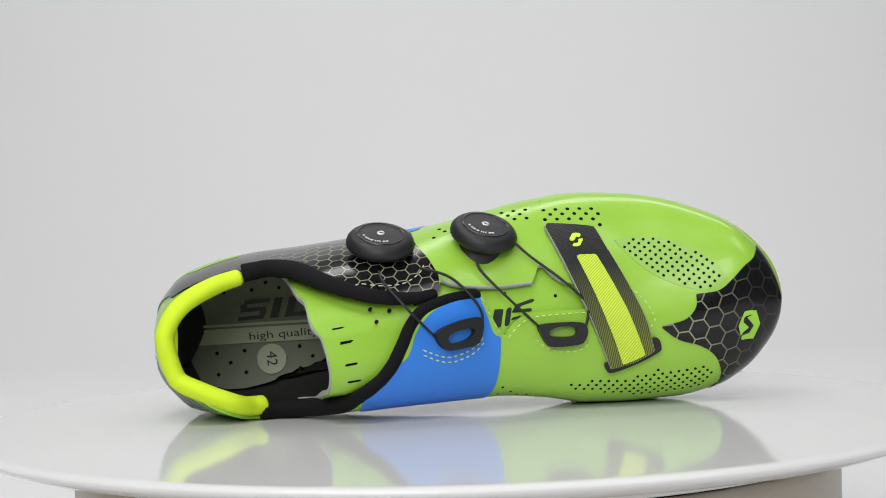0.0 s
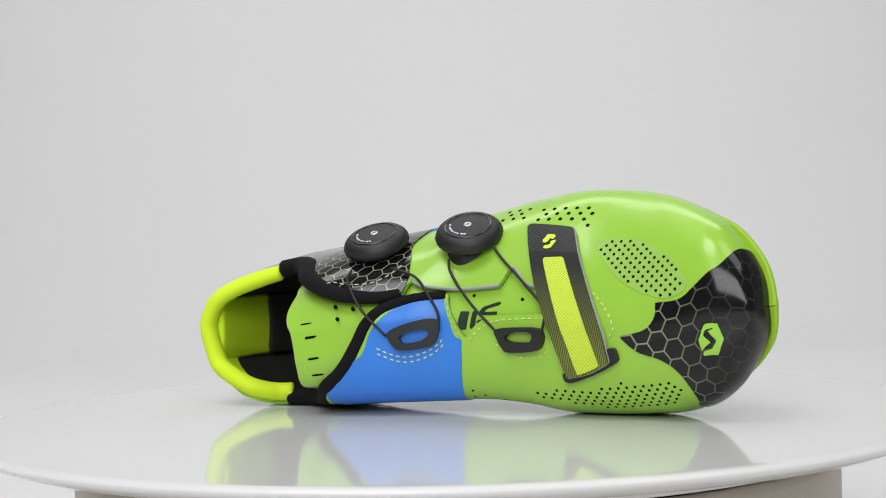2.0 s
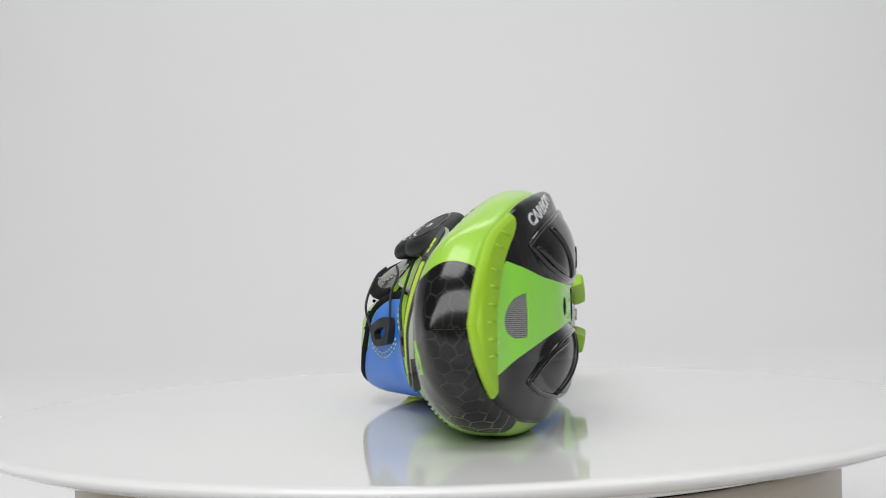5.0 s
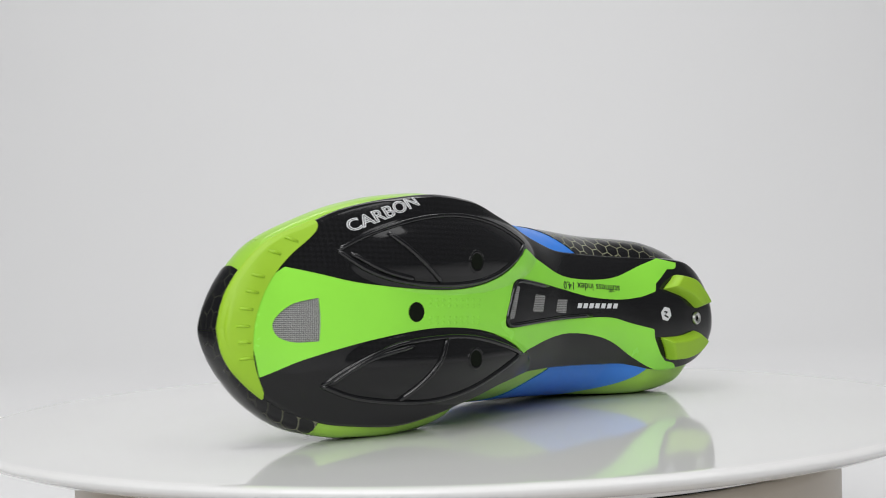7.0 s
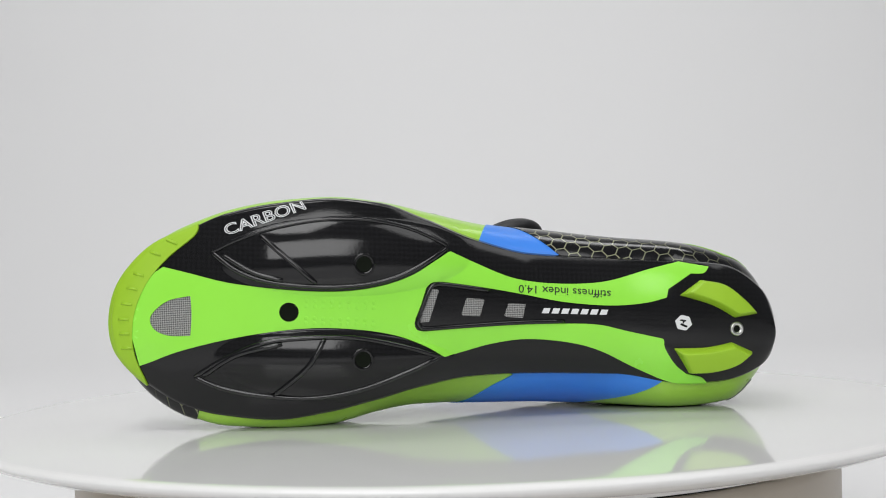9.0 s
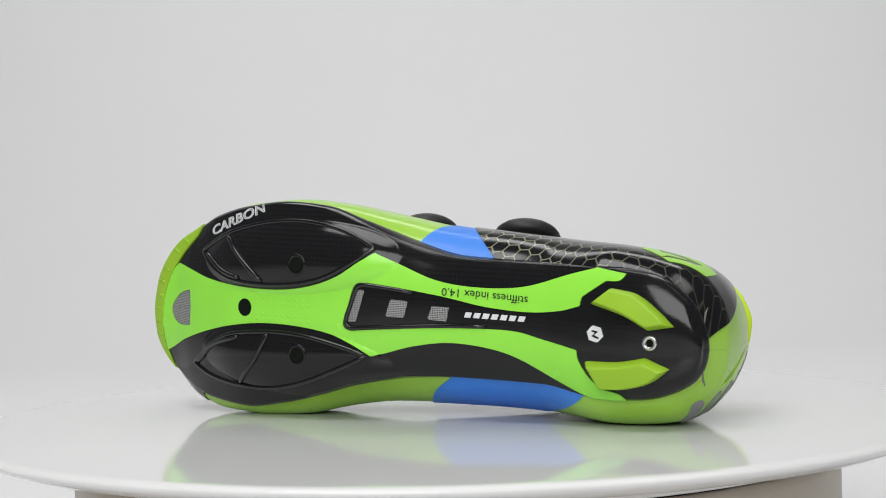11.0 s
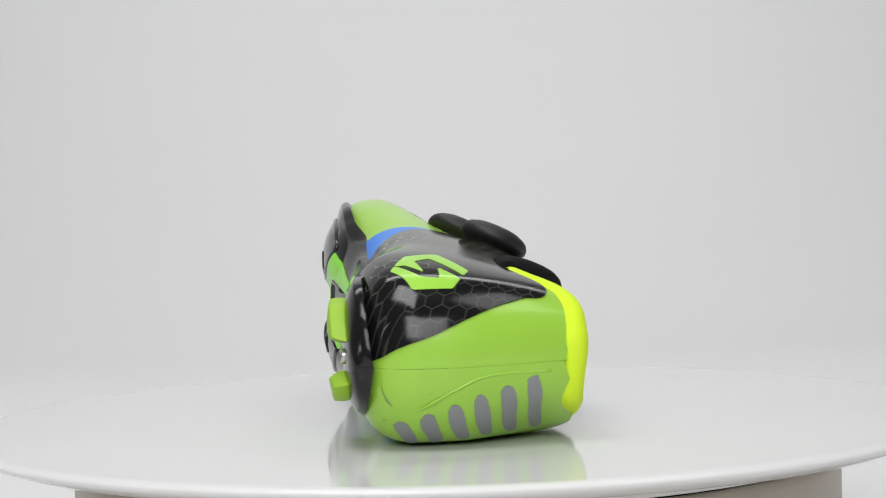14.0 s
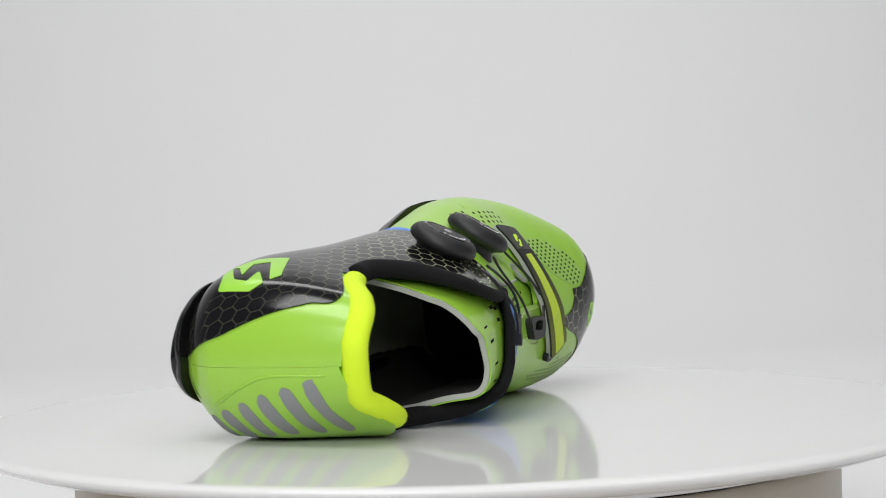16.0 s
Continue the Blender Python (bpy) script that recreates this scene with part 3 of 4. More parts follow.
PAD_IN = outline([(113.3, -26.3), (101.3, -18), (86, -10.8), (65.9, -8.1), (47.6, -8.1), (28.9, -11.2), (14.4, -15)], [(14.4, -15), (28.4, -21.7), (46.6, -29), (64.6, -32.9), (82.7, -33), (100.8, -30.8), (113.3, -26.3)])
LUG_OUT = outline([(-86.7, 13), (-95.4, 19.4)], [(-95.4, 19.4), (-105.6, 17.8), (-114.5, 12), (-120.8, 6.2)], [(-120.8, 6.2), (-110.6, 4.3)], [(-110.6, 4.3), (-100.5, 9.3), (-86.7, 13)])
LUG_IN = outline([(-85, -9.4), (-98.7, -8.6), (-109.8, -6.2)], [(-109.8, -6.2), (-119.4, -10)], [(-119.4, -10), (-112.1, -15.6), (-102.3, -18.5), (-92.1, -19.2)], [(-92.1, -19.2), (-85, -9.4)])
BUMPER = outline([(113.4, 37.5), (114.6, 31.8), (124.9, 22.4), (132.6, 12.9), (137.3, 2.2), (138.8, -8.3), (137.4, -18.8), (131.6, -31.2)], [(128, -45), (160, -50), (160, 60), (112, 60)])
MESH_A = outline([(20.8, 12.7), (15.9, 12.8)], [(15.9, 12.8), (19.7, -0.7)], [(19.7, -0.7), (24.4, -1.3)], [(24.4, -1.3), (20.8, 12.7)])
MESH_B = outline([(4.2, 9.4), (-3.7, 9.1)], [(-3.7, 9.1), (-1.9, 2)], [(-1.9, 2), (6.3, 2.1)], [(6.3, 2.1), (4.2, 9.4)])
MESH_C = outline([(-14.1, 7.6), (-21.7, 7.5)], [(-21.7, 7.5), (-20.7, 1.6)], [(-20.7, 1.6), (-12.3, 2)], [(-12.3, 2), (-14.1, 7.6)])
RECESS = outline([(-57.7, 8.7), (-38.4, 9.6), (-18.9, 10.8), (-1.6, 13.2), (13, 14.7), (17.6, 14.6), (19.9, 12.7), (22.3, 6.2), (24.2, 0.4), (23.6, -2.6), (20.7, -3.5), (10, -2.6), (-14.4, -0.6), (-38.7, 0.6), (-53.1, 0.5)])


def on_upper(x, run, off=0.0):
    """A point of the upper, lifted by off, in mm, and its normal."""
    i = float(np.interp(float(phi_of(x)), PH, np.arange(NU)))
    i0 = min(int(i), NU - 2)
    out = []
    for g in (UP, UN):
        rows = []
        for k in (i0, i0 + 1):
            j = np.clip((run - RUN[k, 0]) / (RUN[k, -1] - RUN[k, 0]) * (NV - 1), 0, NV - 1.001)
            j0 = int(j)
            rows.append(g[k, j0] + (j - j0) * (g[k, j0 + 1] - g[k, j0]))
        out.append(rows[0] + (i - i0) * (rows[1] - rows[0]))
    n = out[1] / max(np.linalg.norm(out[1]), 1e-9)
    return out[0] + n * off, n


def on_sole(x, y, off=0.0):
    """A point of the sole's underside, lifted outwards by off, in mm."""
    p = float(sphi_of(x))
    w = (y - (SL(p) + SM(p)) / 2) / max((SL(p) - SM(p)) / 2, 0.1)
    a, b, c = (sole(np.array(p + dp), np.array(w + dw)) for dp, dw in ((0, 0), (0.01, 0), (0, 0.01)))
    n = np.cross(c - a, b - a)
    n = n / np.linalg.norm(n)
    if n[2] > 0:
        n = -n
    return a + n * off, n


def sweep(name, pts, normals, wide, thick, material, parent, label="", steps=14):
    """A round or flattened cord along pts (mm); wide lies along the surface, thick along the normals. Both may be lists."""
    p = np.array(pts, float)
    m = len(p)
    wide, thick = np.broadcast_to(wide, m), np.broadcast_to(thick, m)
    t = np.gradient(p, axis=0)
    t /= np.maximum(np.linalg.norm(t, axis=1, keepdims=True), 1e-9)
    n = np.array(normals, float)
    b = np.cross(t, n)
    b /= np.maximum(np.linalg.norm(b, axis=1, keepdims=True), 1e-9)
    n = np.cross(b, t)
    verts, faces = [], []
    for k in range(m):
        end = 0.8 if k in (0, m - 1) else 1.0
        for s in range(steps):
            a = 2 * math.pi * s / steps
            verts.append((p[k] + b[k] * math.cos(a) * wide[k] * end + n[k] * math.sin(a) * thick[k] * end) * 0.001)
    for k in range(m - 1):
        for s in range(steps):
            faces.append([k * steps + s, k * steps + (s + 1) % steps, (k + 1) * steps + (s + 1) % steps, (k + 1) * steps + s])
    faces.append(list(range(steps))[::-1])
    faces.append([(m - 1) * steps + s for s in range(steps)])
    return mesh_part(name, verts, faces, material, parent, label)


def along(ctrl, off=0.0, steps=8):
    """A smooth line over the upper through (x, run) marks: its points and normals."""
    got = [on_upper(x, r, off) for x, r in ctrl]
    return spline([g[0] for g in got], steps), spline([g[1] for g in got], steps)


def dots(name, marks, radius, off, material, parent, finder=on_upper, sides=8, label=""):
    """Small round holes or studs, joined: too many to pick apart."""
    verts, faces = [], []
    for x, r in marks:
        p, n = finder(x, r, off)
        u = np.cross(n, (0, 0, 1.0) if abs(n[2]) < 0.9 else (1.0, 0, 0))
        u /= np.linalg.norm(u)
        v = np.cross(n, u)
        base = len(verts)
        for ring, h in ((1.0, -1.2), (1.0, 0.0), (0.8, 0.02)):
            for s in range(sides):
                a = 2 * math.pi * s / sides
                verts.append((p + (u * math.cos(a) + v * math.sin(a)) * radius * ring + n * h) * 0.001)
        for q in range(2):
            for s in range(sides):
                faces.append([base + q * sides + s, base + q * sides + (s + 1) % sides, base + (q + 1) * sides + (s + 1) % sides, base + (q + 1) * sides + s])
        faces.append([base + 2 * sides + s for s in range(sides)])
    return tagged(mesh_part(name, verts, faces, material, parent, label), kind="stuff")


def stitches(name, ctrl, off, material, parent, length=1.7, gap=1.3):
    """A row of sewn stitches over the upper."""
    p, n = along(ctrl, off, 24)
    run = np.concatenate([[0], np.cumsum(np.linalg.norm(np.diff(p, axis=0), axis=1))])
    verts, faces, s = [], [], 0.0
    while s + length < run[-1]:
        q = np.stack([np.interp(np.linspace(s, s + length, 4), run, p[:, j]) for j in range(3)], -1)
        nn = n[min(int(np.searchsorted(run, s)), len(n) - 1)]
        t = q[-1] - q[0]
        t /= np.linalg.norm(t)
        b = np.cross(t, nn)
        base = len(verts)
        for k, (c, f) in enumerate(zip(q, (0.5, 1, 1, 0.5))):
            for a in range(6):
                w = 2 * math.pi * a / 6
                verts.append((c + (b * math.cos(w) + nn * math.sin(w)) * 0.32 * f) * 0.001)
        for k in range(3):
            for a in range(6):
                faces.append([base + k * 6 + a, base + k * 6 + (a + 1) % 6, base + (k + 1) * 6 + (a + 1) % 6, base + (k + 1) * 6 + a])
        s += length + gap
    return tagged(mesh_part(name, verts, faces, material, parent), kind="stuff")


def letters(name, body, size, spot, material, parent, label="", outline_only=0.0, squeeze=1.0, slant=0.0):
    """Lettering laid over a surface: spot takes the letter's plane (mm) to a point in mm."""
    cu = bpy.data.curves.new(name, "FONT")
    cu.body, cu.size, cu.align_x, cu.shear = body, size, "LEFT", slant
    cu.resolution_u = 3
    if outline_only:
        cu.fill_mode, cu.bevel_depth, cu.bevel_resolution = "NONE", outline_only, 1
    else:
        cu.extrude = 0.05
    tmp = bpy.data.objects.new(name, cu)
    scene.collection.objects.link(tmp)
    dg = bpy.context.evaluated_depsgraph_get()
    me = bpy.data.meshes.new_from_object(tmp.evaluated_get(dg))
    bpy.data.objects.remove(tmp)
    for v in me.vertices:
        v.co = Vector(spot(v.co.x * squeeze, v.co.y, v.co.z)) * 0.001
    me.materials.clear()
    me.materials.append(material)
    ob = new(name, me)
    ob.parent = parent
    if label:
        ob["label"] = label
    return ob


D_OPEN = inside_of(UUV, OPENING)


def panel(name, shape, off, thick, material, parent, label="", holes=(), keep_out=True, grow=0.0):
    d = inside_of(UUV, shape) - grow
    for h in holes:
        d = np.maximum(d, -inside_of(UUV, h))
    if keep_out:
        d = np.maximum(d, -D_OPEN)
    return sheet(name, UP, UN, d, off, thick, material, parent, label, MUV)


def sole_panel(name, shape, off, thick, material, parent, label="", holes=()):
    d = inside_of(QS, shape)
    for h in holes:
        d = np.maximum(d, -inside_of(QS, h))
    return sheet(name, SP, SN, d, off, thick, material, parent, label, QS)


def ring_line(cx, cy, r, n=28):
    return np.array([(cx + r * math.cos(2 * math.pi * k / n), cy + r * math.sin(2 * math.pi * k / n)) for k in range(n)])


# upper
shell = place(sheet("shell", UP, UN, -D_OPEN, 0.0, 2.2, GREEN, shoe, "glossy lime green synthetic leather upper", UUV))
place(sheet("lining", UP, UN, np.maximum(-D_OPEN, np.maximum(UUV[..., 0] - 90, -133.5 - UUV[..., 0])), -2.6, 0.0, LINING, shoe, "black fabric lining", UUV))
toe_cap = place(panel("toe_cap", TOE_CAP, 0.5, 0.6, HEX_TOE, shoe, "glossy black toe cap with honeycomb print"))
toe_logo = panel("emblem", TOE_HEX, 0.75, 0.3, PRINT_GREEN, toe_cap, "lime hexagon emblem", holes=(TOE_ZIG,))
side_in = place(panel("side_panel", BLUE_IN, 0.4, 0.5, BLUE, shoe, "blue synthetic leather side panel"))
side_out = place(panel("side_panel", BLUE_OUT, 0.35, 0.4, BLUE, shoe, "blue synthetic leather side panel"))
heel_out = place(panel("heel_panel", BLACK_OUT, 0.7, 0.8, HEX_HEEL, shoe, "glossy black heel panel with honeycomb print"))
panel("emblem", HEEL_HEX, 0.95, 0.3, PRINT_GREEN, heel_out, "lime hexagon emblem", holes=(HEEL_ZIG,))
for bar in (BAR_A, BAR_B, BAR_C, BAR_D, BAR_E, BAR_F):
    place(panel("reflector", bar, 0.35, 0.4, GREY_PRINT, shoe, "grey reflective stripe"))
place(sweep("seam", *along([(-127, -116), (-132.5, -95), (-134.4, -79.5), (-134.9, -64), (-134.9, -40)], 0.1), 0.5, 0.35, GREEN, shoe))
vent = place(panel("vent_panel", VENT_OUT, 0.25, 0.3, GREEN_MESH, shoe, "pale green perforated vent panel"))

holes = []
for r in range(18):
    for c in range(14):
        x = 72 + c * 4.4 + (r % 2) * 2.2
        g = 40.5 - r * 2.0 - (x - 74) * 0.12
        if inside_of(np.array([[x, g]]), VENT_OUT)[0] < -0.9:
            holes.append((x, g))
dots("punched_pattern", holes, 0.68, 0.33, HOLE, vent, label="dark round punched holes")
low = []
for r in range(8):
    for c in range(18):
        x = 47 + c * 3.7 + (r % 2) * 1.85
        g = -23.5 - r * 2.15
        hi = np.interp(x, [47, 64, 80, 88, 107, 113], [-29.5, -26.6, -25.4, -23.4, -24.6, -30.5])
        lo = np.interp(x, [47, 66, 88, 104, 113], [-31.5, -35.5, -38.0, -38.0, -33.5])
        if lo < g < hi:
            low.append((x, g))
low += [(18.8, -32.1), (22.2, -35.8), (24.7, -39.7), (16.3, -38.3), (29, -40)]
place(dots("punched_pattern", low, 0.66, 0.06, HOLE, shoe, label="dark round punched holes"))
high = []
for r in range(4):
    for c in range(9):
        x = 26 + c * 5.4 + (r % 2) * 2.7
        g = 46.3 + r * 3.3
        if (x < 37 and r < 3) or (44 < x < 71 and not (r == 0 and x < 64)):
            high.append((x, g + (0 if x > 42 else 5)))
high += [(-2.5, 57.3), (-5.2, 50), (-0.1, 53), (5, 55), (3, 50)]
place(dots("punched_pattern", high, 0.95, 0.06, HOLE, shoe, label="dark round punched holes"))

# tongue: rounder than the upper round it, and lower towards its free end
SINK = np.clip(-UUV[..., 0] / 42, 0, 1) * (0.9 + 2.6 * np.clip((UUV[..., 1] + 13) / 20, 0, 1) + 3.4 * np.exp(-((UUV[..., 1] + 46) / 17) ** 2))
tongue = place(panel("tongue", TONGUE, -3.0 - SINK, 0.6, GREEN, shoe, "lime green tongue with slots", keep_out=False))
panel("tongue_lining", TONGUE, -3.7 - SINK, 2.2, PALE_FELT, tongue, "pale grey felt edge", keep_out=False, grow=0.5)
panel("tongue_backing", TONGUE, -6.0 - SINK, 0.0, LINING, tongue, "black fabric tongue back", keep_out=False, grow=0.3)
for x, g in ((-46.3, 5.1), (-43.4, -3.3), (-42.4, -12.8), (-41.9, -21.2)):
    slot = np.array([(x - 3, g - 0.6), (x + 3, g - 0.2), (x + 3.2, g + 0.9), (x - 2.8, g + 0.6)])
    panel("slot", slot, -2.9 - SINK, 0.2, HOLE, tongue, "dark slot", keep_out=False)
dots("punched_pattern", [(-33, 12), (-30.5, 5), (-25, 10), (-14, 12), (24, 12), (46, 11)], 0.8, -2.9, HOLE, tongue)
for mark in (((17.2, -4.0), (21.2, -4.0), (23.0, 4.6), (19.0, 4.6)), ((22.6, -3.6), (24.8, -3.6), (26.6, 5.2), (24.4, 5.2)),
             ((26.2, 2.6), (28.4, 6.6), (36.4, 9.6), (36.8, 8.0), (30.4, 5.8), (29.0, 4.2), (35.2, 4.9), (35.2, 3.2)), ((25.6, -1.4), (30.4, 0.6), (30.2, 1.4), (25.6, 0.0))):
    panel("print_mark", np.array(mark), -2.85 - SINK, 0.1, PRINT_DARK, tongue, "dark slanted printed mark", keep_out=False)

# padded collar and edge binding
neon_line = [(-93, 58.2), (-104, 53.2), (-116, 43.6), (-126, 36.6), (-132.5, 32), (-134.8, 28.5), (-132.5, -35.9), (-126, -40.5), (-115, -47.5), (-104, -56), (-95, -63), (-87.5, -68)]
pp, nn = along(neon_line, -2.2)
pp[:, 1] += 3.6 * np.clip((-pp[:, 1] - 15) / 15, 0, 1)
m = np.linspace(0, 1, len(pp))
place(sweep("heel_collar", pp, nn, np.interp(m, [0, 0.1, 0.9, 1], [4.6, 5.2, 5.2, 5.2]), np.interp(m, [0, 0.1, 0.9, 1], [3.6, 3.9, 4.2, 4.3]), NEON, shoe, "neon yellow padded heel collar"))
place(sheet("collar_lining", UP, UN, np.maximum(np.maximum(-D_OPEN, D_OPEN - 15), np.maximum(UUV[..., 0] + 90, -133.5 - UUV[..., 0])), -3.3, 0.0, NEON, shoe, "neon yellow collar lining", UUV))
place(sweep("heel_pad", *along([(-134.8, 31), (-134.8, 45), (-134.8, 62), (-134.8, 78)], -6.0), 15, 2.2, NEON, shoe, "neon yellow padding inside heel"))
place(sweep("heel_lining", *along([(-134.8, 74), (-134.8, 88), (-134.8, 104), (-134.8, 112)], -8.0), 15, 2.0, LINING, shoe, "black lining inside heel"))
pp, nn = along([(-92, 58.4), (-86, 59), (-78, 57.6), (-66, 46.8), (-56, 34), (-46, 25), (-34.4, 18), (-23, 14.5), (-13.7, 13.4), (-6, 14.5)], -0.8)
m = len(pp)
place(sweep("edge_binding", pp, nn, np.interp(np.linspace(0, 1, m), [0, 0.3, 0.6, 1], [4.6, 5.2, 4.0, 2.4]), np.interp(np.linspace(0, 1, m), [0, 0.3, 0.6, 1], [4.0, 3.6, 2.4, 1.9]), BLACK_CLOTH, shoe, "black fabric edge binding"))
pp, nn = along([(-89.5, -66.5), (-82, -69), (-70, -66), (-58, -56.5), (-47, -41.5), (-39, -28.5), (-28, -17), (-22, -7.6), (-17.4, 0.9), (-11.2, 7.3), (0.6, 10.6), (12.6, 11.4)], -0.8)
pp[:, 1] += 2.6 * np.clip((-pp[:, 1] - 22) / 10, 0, 1)
m = len(pp)
place(sweep("edge_binding", pp, nn, np.interp(np.linspace(0, 1, m), [0, 0.3, 0.5, 1], [5.0, 5.0, 3.0, 2.2]), np.interp(np.linspace(0, 1, m), [0, 0.3, 0.5, 1], [4.1, 3.8, 2.3, 1.8]), BLACK_CLOTH, shoe, "black fabric edge binding"))
place(sweep("flap_edge", *along([(-3.5, 20.5), (1.1, 17.0), (8.2, 15.0), (20.3, 14.2), (30, 15), (36, 16)], -0.6), 0.7, 1.4, PALE_FELT, shoe, "grey flap edge"))
place(sweep("flap_edge", *along([(39, 24), (42, 23.8), (46.7, 18.4), (52, 16)], -0.6), 0.7, 1.4, PALE_FELT, shoe, "grey flap edge"))

# insole
def insole_edges(x):
    """Outer and inner edge and height of the insole, kept inside the upper."""
    p = float(phi_of(x))
    z = float(RB(p)) + 7
    c = girth([p], 200)[0][0]
    low = c[(c[:, 2] > z - 1) & (c[:, 2] < z + 10)]
    mid = (float(PL(p)) + float(PM(p))) / 2
    room = float(np.interp(x, [-100, -80], [3.0, 6.0]))
    yl = min([float(PL(p)) - room] + [float(v) - room for v in low[low[:, 1] > mid, 1]])
    ym = max([float(PM(p)) + room] + [float(v) + room for v in low[low[:, 1] < mid, 1]])
    return max(yl, mid + 1), min(ym, mid - 1), z


EDGE_X = np.linspace(-129, 40, 60)
EDGES = np.array([insole_edges(x) for x in EDGE_X])


def insole_at(x, y=None, w=None):
    yl, ym, z = (float(np.interp(x, EDGE_X, EDGES[:, k])) for k in range(3))
    if w is None:
        w = min(1.0, max(-1.0, (y - (yl + ym) / 2) / max((yl - ym) / 2, 1)))
    else:
        y = (yl + ym) / 2 + (yl - ym) / 2 * w
    return x, y, z + 4 * abs(w) ** 4


verts, faces = [], []
for x in EDGE_X:
    for w in np.linspace(-1, 1, 13):
        verts.append(np.array(insole_at(x, w=w)) * 0.001)
for i in range(59):
    for j in range(12):
        faces.append([i * 13 + j, i * 13 + j + 1, (i + 1) * 13 + j + 1, (i + 1) * 13 + j])
insole = place(mesh_part("insole", verts, faces, INSOLE, shoe, "dark grey printed insole"))


def on_insole(x0, y0, lift=0.4):
    def f(u, v, w):
        x, y = x0 + u, y0 + v
        q = insole_at(x, y)
        return x, y, q[2] + lift + 1.0 + w
    return f


letters("lettering", "high quality", 5.2, on_insole(-96.5, -5.2), PRINT_BLACK, insole, "black lettering", squeeze=1.4)
tag = mesh_part("size_mark", [np.array(on_insole(-86.5, -14.8, 0.35)(7.0 * math.cos(a), 7.0 * math.sin(a), 0)) * 0.001 for a in np.linspace(0, 2 * math.pi, 32, endpoint=False)], [list(range(32))], INSOLE_PALE, insole, "pale round size mark", False)


def size_spot(u, v, w):
    return on_insole(-88.6, -11.2, 1.1)(v, -u, w)


letters("lettering", "42", 7.0, size_spot, PRINT_BLACK, insole, "black lettering")
for x0, y0, x1, y1 in ((-99, 4.2, -87, 6.0), (-99, 8.0, -87, 9.8), (-98, 11.6, -86, 13.4), (-99.5, 9.8, -96.5, 11.6), (-89.5, 6.0, -86.5, 8.0), (-84, 4.2, -80, 13.4), (-77, 4.2, -73.5, 13.4), (-73.5, 4.2, -66, 6.0), (-73.5, 11.6, -66, 13.4), (-67, 6.0, -64, 11.6)):
    q = [np.array(on_insole(0, 0, 0.4)(x + (y - 9) * 0.35, y, 0)) * 0.001 for x, y in ((x0, y0), (x1, y0), (x1, y1), (x0, y1))]
    mesh_part("print_mark", q, [[0, 1, 2, 3]], PRINT_BLACK, insole, "black slanted printed bar", False)
for y0, y1 in ((1.2, 2.4), (-7.0, 0.2)):
    xs = np.linspace(-122, -48, 40)
    q = [np.array(on_insole(0, 0, 0.2)(x, y - (x + 80) * 0.03, 0)) * 0.001 for x in xs for y in (y0, y1)]
    mesh_part("print_band", q, [[2 * k, 2 * k + 2, 2 * k + 3, 2 * k + 1] for k in range(39)], INSOLE_PALE, insole, "pale printed band")
pins = [(x + (j % 2) * 6, y) for j, y in enumerate((-20, -15, -10, 18, 21)) for x in range(-112, -46, 13)]
dots("punched_pattern", pins, 0.8, 0.0, HOLE, insole, finder=lambda x, y, off: (np.array(on_insole(x, y, 0.3)(0, 0, 0)), np.array((0, 0, 1.0))))

# strap
strap = place(panel("strap", STRAP, 3.8, 2.4, STRAP_BLACK, shoe, "black hook and loop strap", keep_out=False))
panel("strap_backing", STRAP, 2.9, 1.8, PALE_FELT, strap, "pale grey strap backing", keep_out=False, grow=0.35)
panel("strap_fade", STRAP_FADE, 3.95, 0.2, WOVEN_DARK, strap, "olive striped strap end", keep_out=False)
panel("strap_stripe", STRAP_NEON, 4.2, 0.4, WOVEN_NEON, strap, "neon yellow woven stripe", keep_out=False)
panel("emblem", STRAP_HEX, 4.1, 0.3, PRINT_NEON, strap, "neon hexagon emblem", holes=(np.array([(54.6, 34.2), (56.2, 35.8), (55.6, 36.8), (58.0, 36.6), (58.2, 35.8), (56.8, 35.0), (57.6, 33.6), (55.0, 33.3)]),), keep_out=False)
place(panel("strap_keeper", STRAP_SLOT, 2.6, 2.6, BLACK_RUBBER, shoe, "black strap keeper"))

# lace guides
for a, b in ((LOOP_A, LOOP_A_GAP), (LOOP_B, LOOP_B_GAP)):
    place(panel("lace_guide", a, 3.4, 3.4, BLACK_RUBBER, shoe, "black plastic lace guide", holes=(b,), keep_out=False))
SB = [(-13.8, -10.2), (-7.7, -13.5), (-1.9, -14.9), (5.6, -13), (10.8, -9.2), (13.1, -5.6)]
place(stitches("stitching", SB, 0.6, THREAD, shoe))
place(stitches("stitching", [(x, g - 2.2) for x, g in SB], 0.6, THREAD, shoe))
place(stitches("stitching", [(13.3, 8.7), (16.1, 0.9), (19.7, -7.0)], 0.6, THREAD_PALE, shoe))
place(stitches("stitching", [(23.1, -8.3), (27.3, -3.9), (32.5, -0.5), (41.3, 1.3), (57.6, 3.1)], 0.2, THREAD, shoe))
place(stitches("stitching", [(34.8, -9.4), (39.9, -13), (47.2, -14.2), (54.8, -12.9), (58.9, -8.7)], 0.2, THREAD, shoe))
place(stitches("stitching", [(78, 14.8), (83.1, 9.3), (86.3, 4), (87.8, -1.2), (84.5, -5)], 0.3, THREAD, shoe))
place(stitches("stitching", [(-42, 20), (-38, 17.5 + 6), (-30, 21), (-20, 20.5), (-13, 25), (-10, 31)], 0.9, THREAD_PALE, shoe, 2.2, 1.4))


